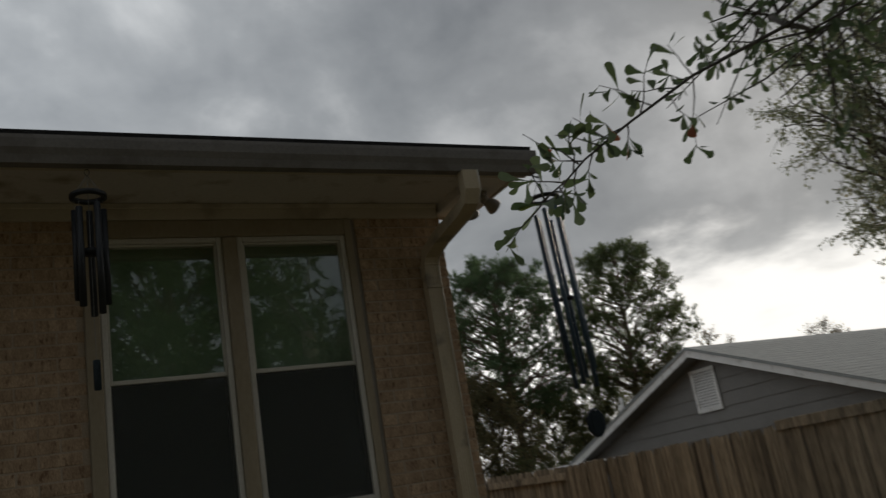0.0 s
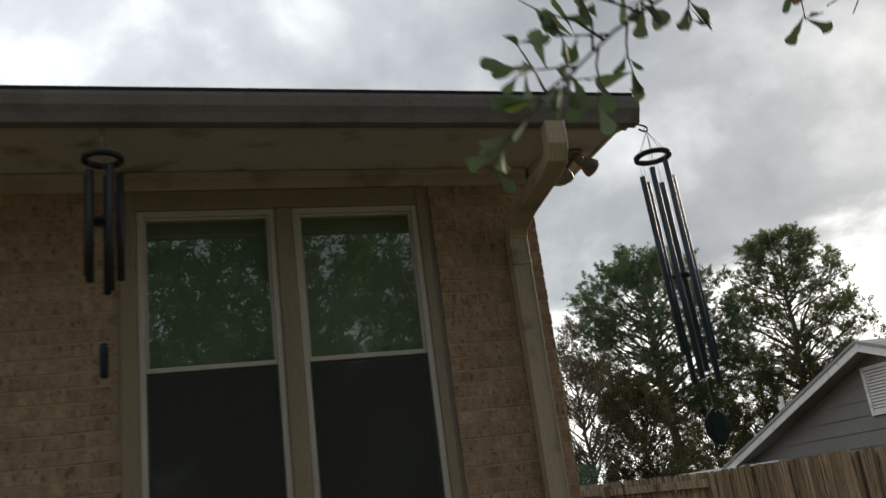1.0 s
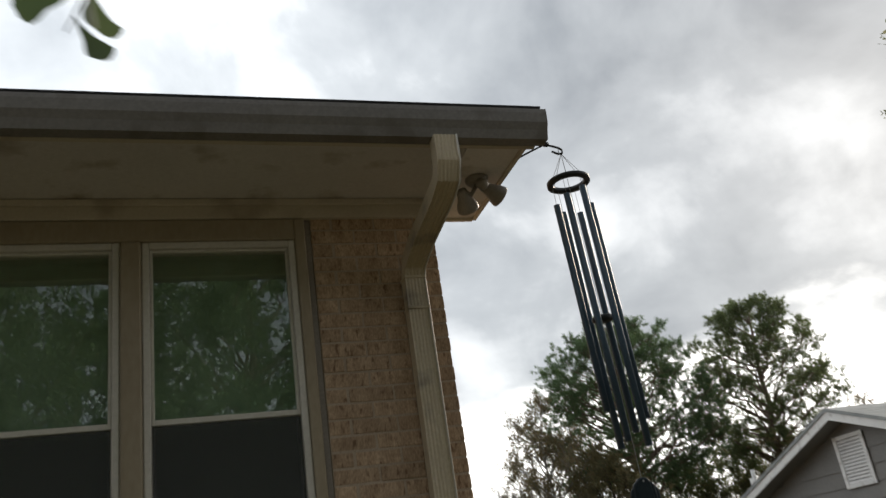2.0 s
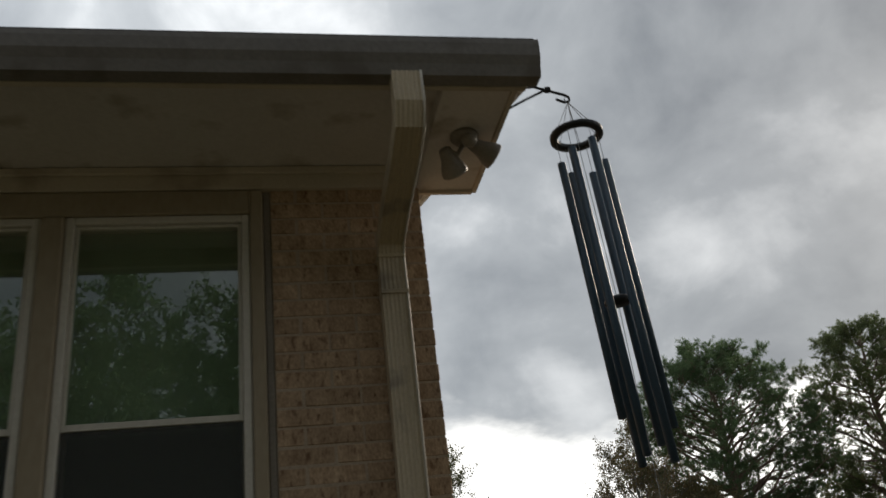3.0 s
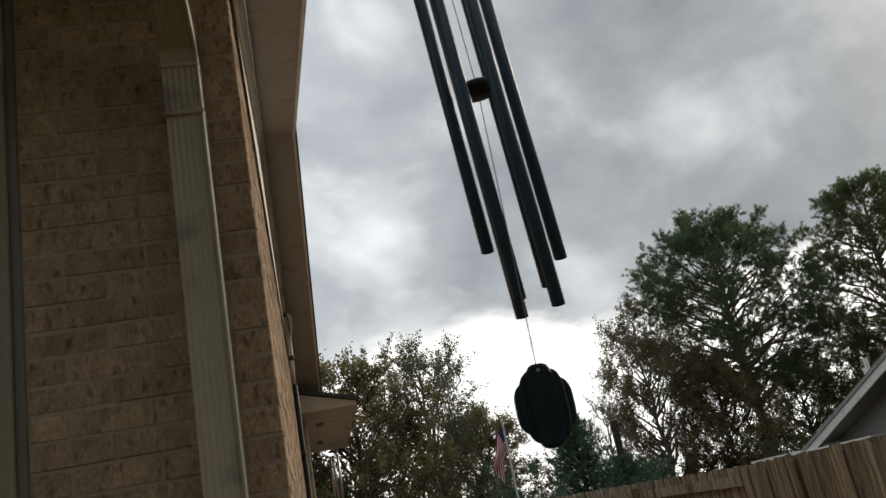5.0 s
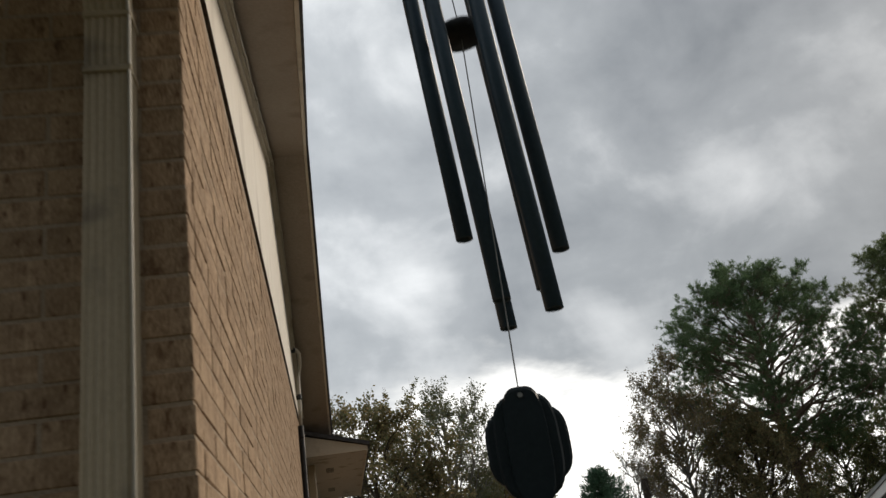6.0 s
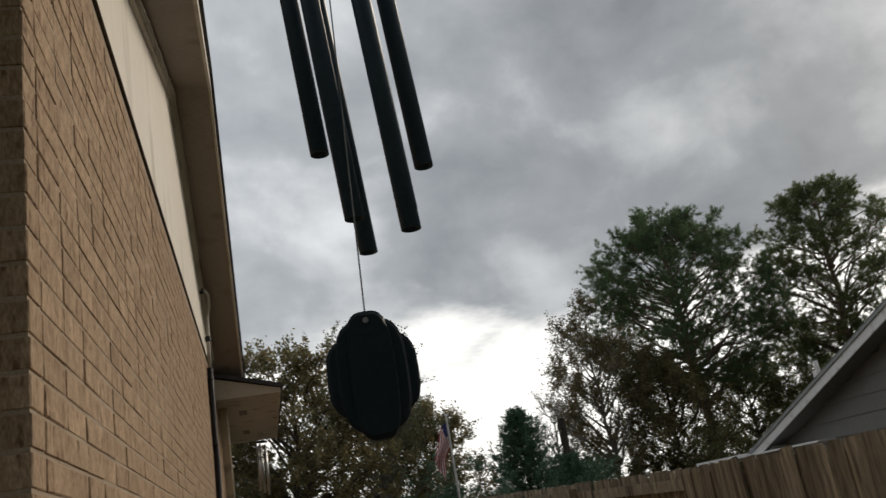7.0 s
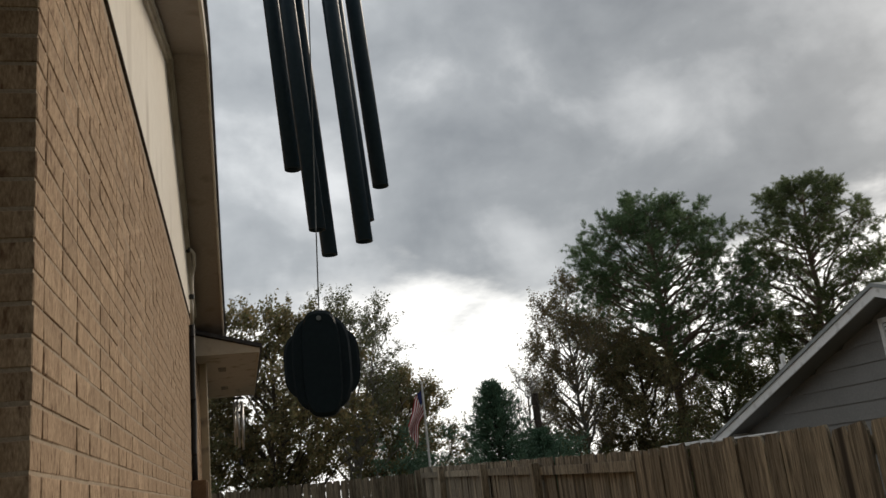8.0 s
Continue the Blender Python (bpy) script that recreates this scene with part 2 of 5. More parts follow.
M = {
    "brick": material("brick", (0.285, 0.193, 0.123), (0.56, 0.408, 0.272), 0.92, 22, 170, 1.0, (0.9, 1, 0.38), per_object=0.11, spec=0.2, depth=0.005, stain=(60, (0.19, 0.115, 0.07))),
    "mortar": material("mortar", (0.345, 0.275, 0.202), (0.49, 0.395, 0.295), 0.95, 6, 150, 0.9, spec=0.15, depth=0.004),
    "trim": material("trim", (0.50, 0.44, 0.35), (0.58, 0.52, 0.42), 0.55, 3, 90, 0.12, stain=(5, (0.40, 0.34, 0.26))),
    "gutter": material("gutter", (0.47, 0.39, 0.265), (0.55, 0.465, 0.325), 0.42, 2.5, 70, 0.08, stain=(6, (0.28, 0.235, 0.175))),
    # stained gutter metal along the eave, its backlit shade put into the colour
    "gutter_shaded": material("gutter_shaded", (0.17, 0.158, 0.148), (0.225, 0.212, 0.198), 0.5, 2.5, 70, 0.08, stain=(6, (0.15, 0.135, 0.12))),
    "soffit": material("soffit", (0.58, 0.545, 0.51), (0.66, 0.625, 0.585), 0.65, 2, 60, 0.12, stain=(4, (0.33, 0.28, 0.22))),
    # stained beige soffit again, with the rake's shade put into the base colour
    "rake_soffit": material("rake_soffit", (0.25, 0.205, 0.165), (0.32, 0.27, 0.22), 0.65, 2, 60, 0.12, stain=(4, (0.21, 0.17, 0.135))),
    "gable": material("gable", (0.68, 0.62, 0.52), (0.78, 0.73, 0.63), 0.6, 1.2, 40, 0.1, (1, 1, 0.3), stain=(2.5, (0.55, 0.49, 0.40))),
    "casing": material("casing", (0.30, 0.245, 0.165), (0.36, 0.30, 0.21), 0.55, 3, 50, 0.12, (1, 1, 0.4)),
    "vinyl": material("vinyl", (0.54, 0.51, 0.445), (0.63, 0.60, 0.53), 0.4, 3, 60, 0.05),
    "shingle": material("shingle", (0.035, 0.035, 0.04), (0.10, 0.10, 0.105), 0.95, 12, 220, 0.8, depth=0.004),
    "n_shingle": material("n_shingle", (0.24, 0.258, 0.258), (0.34, 0.36, 0.355), 0.95, 8, 160, 0.8, depth=0.004),
    "n_siding": material("n_siding", (0.155, 0.152, 0.145), (0.205, 0.20, 0.19), 0.6, 1.5, 40, 0.15),
    "white": material("white", (0.66, 0.66, 0.65), (0.78, 0.78, 0.77), 0.5, 4, 60, 0.08, stain=(7, (0.52, 0.51, 0.49))),
    "fence": material("fence", (0.060, 0.051, 0.039), (0.44, 0.38, 0.28), 0.85, 5, 38, 0.9, (6, 6, 0.4), per_object=0.30, spec=0.2, depth=0.004, stain=(2.0, (0.06, 0.05, 0.04))),
    "chime": material("chime", (0.028, 0.062, 0.098), (0.044, 0.086, 0.130), 0.42, 6, 140, 0.05, spec=0.6),
    "sail": material("sail", (0.007, 0.014, 0.018), (0.013, 0.023, 0.028), 0.5, 10, 140, 0.1, spec=0.3),
    "chime_wood": material("chime_wood", (0.010, 0.012, 0.014), (0.022, 0.024, 0.027), 0.5, 8, 120, 0.15),
    "silver": material("silver", (0.50, 0.50, 0.50), (0.62, 0.62, 0.62), 0.35, 6, 120, 0.03, metal=0.9),
    "cord": material("cord", (0.20, 0.20, 0.195), (0.32, 0.32, 0.31), 0.9, 30, 200, 0.2),
    "iron": material("iron", (0.015, 0.015, 0.016), (0.04, 0.037, 0.035), 0.5, 20, 160, 0.3, metal=0.6),
    "lamp_body": material("lamp_body", (0.20, 0.175, 0.145), (0.27, 0.24, 0.20), 0.45, 6, 90, 0.05),
    "lamp_face": material("lamp_face", (0.03, 0.03, 0.03), (0.06, 0.06, 0.06), 0.15, 20, 80, 0.1),
    "cable": material("cable", (0.012, 0.012, 0.013), (0.03, 0.03, 0.03), 0.55, 10, 120, 0.15),
    "conduit": material("conduit", (0.42, 0.38, 0.31), (0.52, 0.47, 0.39), 0.5, 8, 90, 0.08),
    "rust_box": material("rust_box", (0.15, 0.09, 0.05), (0.26, 0.17, 0.10), 0.8, 8, 90, 0.4),
    "bark": material("bark", (0.045, 0.036, 0.028), (0.12, 0.10, 0.08), 0.95, 6, 40, 1.0, (1, 1, 0.35), depth=0.02),
    "pine_bark": material("pine_bark", (0.10, 0.072, 0.055), (0.24, 0.18, 0.14), 0.95, 5, 25, 1.0, (1, 1, 0.4), depth=0.03),
    "pale_bark": material("pale_bark", (0.16, 0.15, 0.13), (0.32, 0.30, 0.27), 0.9, 6, 30, 0.6, (1, 1, 0.4), depth=0.01),
    "twig": material("twig", (0.05, 0.045, 0.04), (0.12, 0.105, 0.09), 0.85, 30, 160, 0.5),
    "grass": material("grass", (0.09, 0.082, 0.042), (0.20, 0.17, 0.10), 0.95, 0.8, 45, 1.0, depth=0.03, stain=(0.4, (0.23, 0.18, 0.12))),
    "plaster": material("plaster", (0.30, 0.29, 0.26), (0.38, 0.37, 0.34), 0.8, 2, 40, 0.1),
    "blind": material("blind", (0.36, 0.40, 0.315), (0.44, 0.48, 0.39), 0.7, 3, 60, 0.05),
    "floor_in": material("floor_in", (0.10, 0.075, 0.05), (0.17, 0.125, 0.085), 0.5, 3, 40, 0.1),
    "flag_red": material("flag_red", (0.36, 0.03, 0.035), (0.46, 0.05, 0.055), 0.8, 6, 60, 0.1),
    "flag_white": material("flag_white", (0.68, 0.66, 0.64), (0.78, 0.76, 0.74), 0.8, 6, 60, 0.1),
    "flag_blue": material("flag_blue", (0.02, 0.03, 0.12), (0.04, 0.05, 0.17), 0.8, 6, 60, 0.1),
    "needles": leaf_material("needles", [(0.068, 0.120, 0.058), (0.108, 0.172, 0.080), (0.150, 0.215, 0.098), (0.096, 0.150, 0.084)], 0.5, 0.7),
    "needles_b": leaf_material("needles_b", [(0.075, 0.105, 0.050), (0.123, 0.162, 0.069), (0.185, 0.211, 0.088), (0.099, 0.136, 0.064)], 0.5, 0.7),
    "brown_leaves": leaf_material("brown_leaves", [(0.145, 0.148, 0.067), (0.215, 0.180, 0.085), (0.300, 0.225, 0.108), (0.145, 0.170, 0.088), (0.195, 0.155, 0.078)], 0.6, 0.62),
    "pale_leaves": leaf_material("pale_leaves", [(0.105, 0.137, 0.063), (0.189, 0.189, 0.084), (0.126, 0.168, 0.095), (0.252, 0.210, 0.095)], 0.6, 0.3),
    "grey_leaves": leaf_material("grey_leaves", [(0.16, 0.19, 0.11), (0.25, 0.26, 0.15), (0.19, 0.23, 0.15), (0.30, 0.27, 0.15)], 0.6, 0.6),
    "autumn_leaves": leaf_material("autumn_leaves", [(0.21, 0.160, 0.085), (0.28, 0.205, 0.112), (0.17, 0.165, 0.08), (0.15, 0.14, 0.072), (0.25, 0.170, 0.095)], 0.6, 0.62),
    "dark_leaves": leaf_material("dark_leaves", [(0.084, 0.122, 0.054), (0.190, 0.190, 0.076), (0.113, 0.158, 0.076), (0.248, 0.190, 0.076)], 0.6, 0.6),
    "cedar": leaf_material("cedar", [(0.09, 0.18, 0.115), (0.14, 0.235, 0.145), (0.11, 0.20, 0.12)], 0.6, 0.15),
    "oak_leaf": leaf_material("oak_leaf", [(0.083, 0.120, 0.055), (0.064, 0.101, 0.046), (0.110, 0.147, 0.064), (0.092, 0.129, 0.083)], 0.55, 0.5),
    "oak_leaf_lit": leaf_material("oak_leaf_lit", [(0.16, 0.20, 0.035), (0.12, 0.17, 0.035)], 0.4, 0.4),
    "oak_leaf_orange": leaf_material("oak_leaf_orange", [(0.34, 0.11, 0.04), (0.28, 0.08, 0.03)], 0.45, 0.4),
}


def glass_material():
    m = bpy.data.materials.new("window_glass")
    m.use_nodes = True
    n, l = m.node_tree.nodes, m.node_tree.links
    n.remove(n["Principled BSDF"])
    tr = n.new("ShaderNodeBsdfTransparent")
    tr.inputs["Color"].default_value = (0.86, 0.93, 0.87, 1)
    gl = n.new("ShaderNodeBsdfGlossy")
    gl.inputs["Roughness"].default_value = 0.01
    tx = n.new("ShaderNodeTexNoise")
    tx.inputs["Scale"].default_value = 3.0
    bp = n.new("ShaderNodeBump")
    bp.inputs["Strength"].default_value, bp.inputs["Distance"].default_value = 0.05, 0.004
    l.new(tx.outputs[0], bp.inputs["Height"])
    l.new(bp.outputs[0], gl.inputs["Normal"])
    fr = n.new("ShaderNodeLayerWeight")
    fr.inputs["Blend"].default_value = 0.5
    steep = n.new("ShaderNodeMath")
    steep.operation = "POWER"
    steep.inputs[1].default_value = 4.0
    l.new(fr.outputs["Facing"], steep.inputs[0])
    gloss = n.new("ShaderNodeMath")
    gloss.operation = "MULTIPLY_ADD"
    gloss.inputs[1].default_value, gloss.inputs[2].default_value = 0.6, 0.19
    l.new(steep.outputs[0], gloss.inputs[0])
    mx = n.new("ShaderNodeMixShader")
    l.new(gloss.outputs[0], mx.inputs[0])
    l.new(tr.outputs[0], mx.inputs[1])
    l.new(gl.outputs[0], mx.inputs[2])
    l.new(mx.outputs[0], n["Material Output"].inputs["Surface"])
    return m


def screen_material():
    m = bpy.data.materials.new("insect_screen")
    m.use_nodes = True
    n, l = m.node_tree.nodes, m.node_tree.links
    b = n["Principled BSDF"]
    b.inputs["Base Color"].default_value = (0.055, 0.060, 0.056, 1)
    b.inputs["Roughness"].default_value = 0.7
    tr = n.new("ShaderNodeBsdfTransparent")
    mx = n.new("ShaderNodeMixShader")
    mx.inputs[0].default_value = 0.55
    l.new(tr.outputs[0], mx.inputs[1])
    l.new(b.outputs[0], mx.inputs[2])
    l.new(mx.outputs[0], n["Material Output"].inputs["Surface"])
    return m


M["glass"], M["screen"] = glass_material(), screen_material()

# ---- building helpers ----
ORG = {}


def thing(name, loc, label="", category="", group="", kind=""):
    ob = new(name)
    ob.empty_display_size = 0.1
    ob.location = loc
    ORG[ob] = Vector(loc)
    return tagged(ob, label, category, group, kind)


def part(name, bm, mat, parent=None, label="", smooth=False):
    me = bpy.data.meshes.new(name)
    if parent is not None:
        bmesh.ops.translate(bm, verts=bm.verts, vec=-ORG[parent])
    bmesh.ops.recalc_face_normals(bm, faces=bm.faces)
    bm.to_mesh(me)
    bm.free()
    me.materials.append(M[mat])
    if smooth:
        for p in me.polygons:
            p.use_smooth = True
    ob = new(name, me)
    if parent is not None:
        ob.parent = parent
        ORG[ob] = ORG[parent]
    else:
        ORG[ob] = Vector((0, 0, 0))
    if label:
        ob["label"] = label
    return ob


def structure(name, bm, mat, label, category):
    return tagged(part(name, bm, mat), label, category, kind="structure")


def box(bm, x0, x1, y0, y1, z0, z1, bevel=0.0):
    vs = [bm.verts.new((x, y, z)) for x in (x0, x1) for y in (y0, y1) for z in (z0, z1)]
    fs = [bm.faces.new([vs[i] for i in f]) for f in ((0, 1, 3, 2), (4, 6, 7, 5), (0, 4, 5, 1), (2, 3, 7, 6), (0, 2, 6, 4), (1, 5, 7, 3))]
    if bevel:
        es = list({e for f in fs for e in f.edges})
        bmesh.ops.bevel(bm, geom=es, offset=bevel, segments=1, affect="EDGES")
    return bm


def extrude_profile(bm, pts, axis, a0, a1):
    """A closed profile swept straight along an axis: x takes (y, z) points, y takes (x, z)."""
    def place(p, a):
        return (a, p[0], p[1]) if axis == "x" else (p[0], a, p[1])
    r0, r1 = [bm.verts.new(place(p, a0)) for p in pts], [bm.verts.new(place(p, a1)) for p in pts]
    k = len(pts)
    for i in range(k):
        bm.faces.new((r0[i], r0[(i + 1) % k], r1[(i + 1) % k], r1[i]))
    bm.faces.new(r0)
    bm.faces.new(list(reversed(r1)))
    return bm


def tube(bm, pts, radii, seg=8, caps=True):
    pts = [Vector(p) for p in pts]
    if isinstance(radii, (int, float)):
        radii = [radii] * len(pts)
    rings = []
    for i, p in enumerate(pts):
        d = (pts[min(i + 1, len(pts) - 1)] - pts[max(i - 1, 0)]).normalized()
        side = d.cross(Vector((0, 0, 1)) if abs(d.z) < 0.95 else Vector((1, 0, 0))).normalized()
        other = d.cross(side)
        rings.append([bm.verts.new(p + (side * math.cos(a) + other * math.sin(a)) * radii[i]) for a in (2 * math.pi * k / seg for k in range(seg))])
    for a, b in zip(rings, rings[1:]):
        for k in range(seg):
            bm.faces.new((a[k], a[(k + 1) % seg], b[(k + 1) % seg], b[k]))
    if caps:
        bm.faces.new(list(reversed(rings[0])))
        bm.faces.new(rings[-1])
    return bm


def lathe(bm, prof, centre, axis, seg=20):
    """Turned form: (radius, along) pairs about an axis through centre."""
    axis = Vector(axis).normalized()
    side = axis.cross(Vector((0, 0, 1)) if abs(axis.z) < 0.9 else Vector((1, 0, 0))).normalized()
    other = axis.cross(side)
    rings = []
    for r, h in prof:
        rings.append([bm.verts.new(Vector(centre) + axis * h + (side * math.cos(a) + other * math.sin(a)) * max(r, 1e-4)) for a in (2 * math.pi * k / seg for k in range(seg))])
    for a, b in zip(rings, rings[1:]):
        for k in range(seg):
            bm.faces.new((a[k], a[(k + 1) % seg], b[(k + 1) % seg], b[k]))
    bm.faces.new(list(reversed(rings[0])))
    bm.faces.new(rings[-1])
    return bm


# ---- large structure: ground and house ----
CORNER_Y, HOUSE_Y, HOUSE_X, GABLE_Y = 0.0, 11.2, -9.0, 7.62
BRICK_TOP, FRIEZE_LOW, SOFFIT, RIDGE_Y, RIDGE_Z = 3.59, 3.463, 3.56, 4.15, 5.18
EAVE_Y, EAVE_FAR, EAVE_Z, RAKE_X = -0.70, 8.0, 3.60, 0.31
COURSE, BRICK_L, JOINT = 0.0695, 0.205, 0.0085
WIN = ((-2.072, -1.486), (-1.306, -0.727))     # clear glass of the two windows, in x
HEAD_Z, RAIL_Z, SILL_Z = 3.31, 2.553, 1.80
OPEN_X0, OPEN_X1, OPEN_Z0, OPEN_Z1 = -2.20, -0.60, 1.70, 3.463

bm = bmesh.new()
bmesh.ops.create_grid(bm, x_segments=60, y_segments=60, size=400)
for v in bm.verts:
    r = v.co.length
    v.co.z = 0.0 if r < 25 else 0.15 * noise.noise(v.co * 0.05)
structure("ground", bm, "grass", "worn green and brown lawn of the yard", "ground")


def front_back(bm):
    """Front wall backing, with the window opening left through it."""
    y0, y1 = 0.0015, 0.22
    box(bm, HOUSE_X, OPEN_X0, y0, y1, 0, 3.70)
    box(bm, OPEN_X1, -0.002, y0, y1, 0, 3.70)
    box(bm, OPEN_X0, OPEN_X1, y0, y1, 0, OPEN_Z0)
    box(bm, OPEN_X0, OPEN_X1, y0, y1, OPEN_Z1, 3.70)


bm = bmesh.new()
front_back(bm)
wall_front = structure("wall_front", bm, "mortar", "tan brick front wall in the shade of the eave", "wall")
bm = bmesh.new()
box(bm, -0.22, -0.0015, 0.222, HOUSE_Y - 0.006, 0, BRICK_TOP)
wall_side = structure("wall_side", bm, "mortar", "tan wire-cut brick side wall of the house", "wall")
bm = bmesh.new()
box(bm, HOUSE_X, -0.222, HOUSE_Y - 0.22, HOUSE_Y, 0, 3.6)
structure("wall_back", bm, "mortar", "plain back wall of the brick house", "wall")
bm = bmesh.new()
box(bm, HOUSE_X - 0.22, HOUSE_X - 0.002, 0, HOUSE_Y, 0, 3.6)
structure("wall_west", bm, "mortar", "plain far end wall of the brick house", "wall")

SLOPE = (RIDGE_Z - EAVE_Z) / (RIDGE_Y - EAVE_Y)


def roof_z(y):
    return EAVE_Z + SLOPE * (y - EAVE_Y) if y <= RIDGE_Y else EAVE_Z + SLOPE * (EAVE_FAR - y) * (RIDGE_Y - EAVE_Y) / (EAVE_FAR - RIDGE_Y)


# gable panel above the brick
bm = bmesh.new()
extrude_profile(bm, [(p, q) for p, q in ((-0.0, BRICK_TOP + 0.004), (EAVE_FAR, BRICK_TOP + 0.004), (EAVE_FAR, roof_z(EAVE_FAR) - 0.0), (RIDGE_Y, RIDGE_Z - 0.03), (0.0, roof_z(0) - 0.03))], "x", -0.10, 0.004)
structure("wall_gable", bm, "gable", "pale cream painted panel filling the gable", "wall")
bm = bmesh.new()
box(bm, -0.05, 0.012, 0.09, GABLE_Y, BRICK_TOP - 0.002, BRICK_TOP + 0.007)
structure("trim_gable_foot", bm, "bark", "dark flashing strip along the top of the brick", "trim")

# roof deck, shingle edge, rake soffit and fascia
for label, ya, yb in (("front", EAVE_Y, RIDGE_Y), ("back", EAVE_FAR, RIDGE_Y)):
    za, zb = roof_z(ya), RIDGE_Z
    bm = bmesh.new()
    extrude_profile(bm, [(ya, za + 0.02), (yb, zb + 0.02), (yb, zb + 0.075), (ya - (0.03 if ya < yb else -0.03), za + 0.055)], "x", HOUSE_X - 0.4, RAKE_X + 0.022)
    structure("roof_" + label, bm, "shingle", "dark asphalt shingle roof slope with a rough edge", "roof")
    # sloping soffit, its shade carried by the dark material
    bm = bmesh.new()
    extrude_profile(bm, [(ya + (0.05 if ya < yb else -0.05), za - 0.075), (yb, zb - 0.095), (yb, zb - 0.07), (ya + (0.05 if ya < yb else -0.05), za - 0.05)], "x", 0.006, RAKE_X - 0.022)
    structure("soffit_rake_" + label, bm, "rake_soffit", "beige sloping soffit under the rake, coloured darker for shade", "soffit")
    bm = bmesh.new()
    extrude_profile(bm, [(ya, za - 0.11), (yb, zb - 0.125), (yb, zb + 0.017), (ya, za + 0.017)], "x", RAKE_X - 0.02, RAKE_X)
    structure("fascia_rake_" + label, bm, "trim", "beige painted rake board along the roof edge", "trim")
    bm = bmesh.new()
    sgn = 1 if ya < yb else -1
    extrude_profile(bm, [(ya + 0.75 * sgn, za + 0.75 * SLOPE - 0.155), (yb, zb - 0.17), (yb, zb - 0.097), (ya + 0.75 * sgn, za + 0.75 * SLOPE - 0.082)], "x", 0.007, 0.026)
    extrude_profile(bm, [(ya + 0.75 * sgn, za + 0.75 * SLOPE - 0.125), (yb, zb - 0.14), (yb, zb - 0.098), (ya + 0.75 * sgn, za + 0.75 * SLOPE - 0.083)], "x", 0.026, 0.042)
    structure("trim_rake_" + label, bm, "trim", "stepped beige moulding under the rake soffit", "trim")

# eave soffits, fascia, boxed eave returns at the gable end
bm = bmesh.new()
box(bm, HOUSE_X, 0.003, EAVE_Y + 0.04, 0.0, SOFFIT, SOFFIT + 0.018)
structure("soffit_front", bm, "soffit", "flat beige soffit under the front eave", "soffit")
bm = bmesh.new()
box(bm, HOUSE_X, RAKE_X - 0.021, EAVE_Y + 0.015, EAVE_Y + 0.038, 3.475, 3.60)
structure("fascia_front", bm, "trim", "beige fascia board behind the gutter", "trim")
bm = bmesh.new()
box(bm, HOUSE_X, -0.02, -0.024, 0.004, FRIEZE_LOW, SOFFIT - 0.002, 0.003)
box(bm, HOUSE_X, -0.02, -0.040, -0.025, SOFFIT - 0.035, SOFFIT - 0.003, 0.004)
structure("trim_frieze", bm, "trim", "beige frieze board between brick and soffit", "trim")


RETURN_X = RAKE_X - 0.058      # outer face of the boxed return, inside the gutter end


def eave_return(y0, y1, low, vents):
    t = thing("eave_return", (0, (y0 + y1) / 2, low), "boxed beige eave return at the gable corner", "eave return", "boxed eave returns")
    b = bmesh.new()
    box(b, 0.004, RETURN_X - 0.001, y0, y1, low, low + 0.012)
    part("bottom", b, "soffit", t)
    b = bmesh.new()
    box(b, 0.0035, 0.016, y0, min(y1, -0.004) if y0 < 0 else y1, low + 0.0125, SOFFIT + 0.02)
    part("inner_board", b, "soffit", t)
    b = bmesh.new()
    top = [(y, roof_z(y) - 0.112) for y in (y0, y1)]
    extrude_profile(b, [(y0, low - 0.012), (y1, low - 0.012), (y1, max(top[1][1], low + 0.03)), (y0, max(top[0][1], low + 0.03))], "x", RETURN_X, RETURN_X + 0.018)
    part("side_board", b, "trim", t)
    inner = y1 if y0 < 0 else y0
    b = bmesh.new()
    box(b, 0.004, RETURN_X - 0.001, inner - 0.01, inner + 0.01, low - 0.014, roof_z(inner) - 0.10)
    part("end_board", b, "trim", t)
    for yv in vents:
        b = bmesh.new()
        for k in range(4):
            box(b, 0.09, 0.21, yv + k * 0.012, yv + k * 0.012 + 0.005, low - 0.004, low + 0.001)
        part("vent", b, "cable", t, "small louvred soffit vent")


eave_return(EAVE_Y + 0.04, 0.09, 3.505, ())
# lower wing beyond the gable: its eave runs on along the side wall
WING_X, WING_Y0, WING_Y1, WING_Z = 0.655, 7.55, 11.45, 3.37
t = thing("wing_eave", (0.3, 9.5, WING_Z), "beige boxed eave of the wing behind the gable", "eave")
bm = bmesh.new()
box(bm, 0.004, WING_X, WING_Y0, WING_Y1, WING_Z, WING_Z + 0.014)
part("soffit_panel", bm, "soffit", t)
bm = bmesh.new()
box(bm, WING_X + 0.001, WING_X + 0.022, WING_Y0 - 0.01, WING_Y1, WING_Z - 0.016, WING_Z + 0.032, 0.003)
part("fascia", bm, "trim", t)
bm = bmesh.new()
extrude_profile(bm, [(0.004, WING_Z - 0.012), (WING_X + 0.024, WING_Z - 0.012), (WING_X + 0.024, WING_Z + 0.034), (0.004, WING_Z + 0.215)], "y", WING_Y0 - 0.022, WING_Y0 - 0.001)
part("end_board", bm, "trim", t)
for yv in (8.5, 10.2):
    bm = bmesh.new()
    for k in range(5):
        box(bm, 0.22 + k * 0.018, 0.23 + k * 0.018, yv, yv + 0.32, WING_Z - 0.005, WING_Z - 0.001)
    part("vent", bm, "cable", t, "small louvred soffit vent")
bm = bmesh.new()
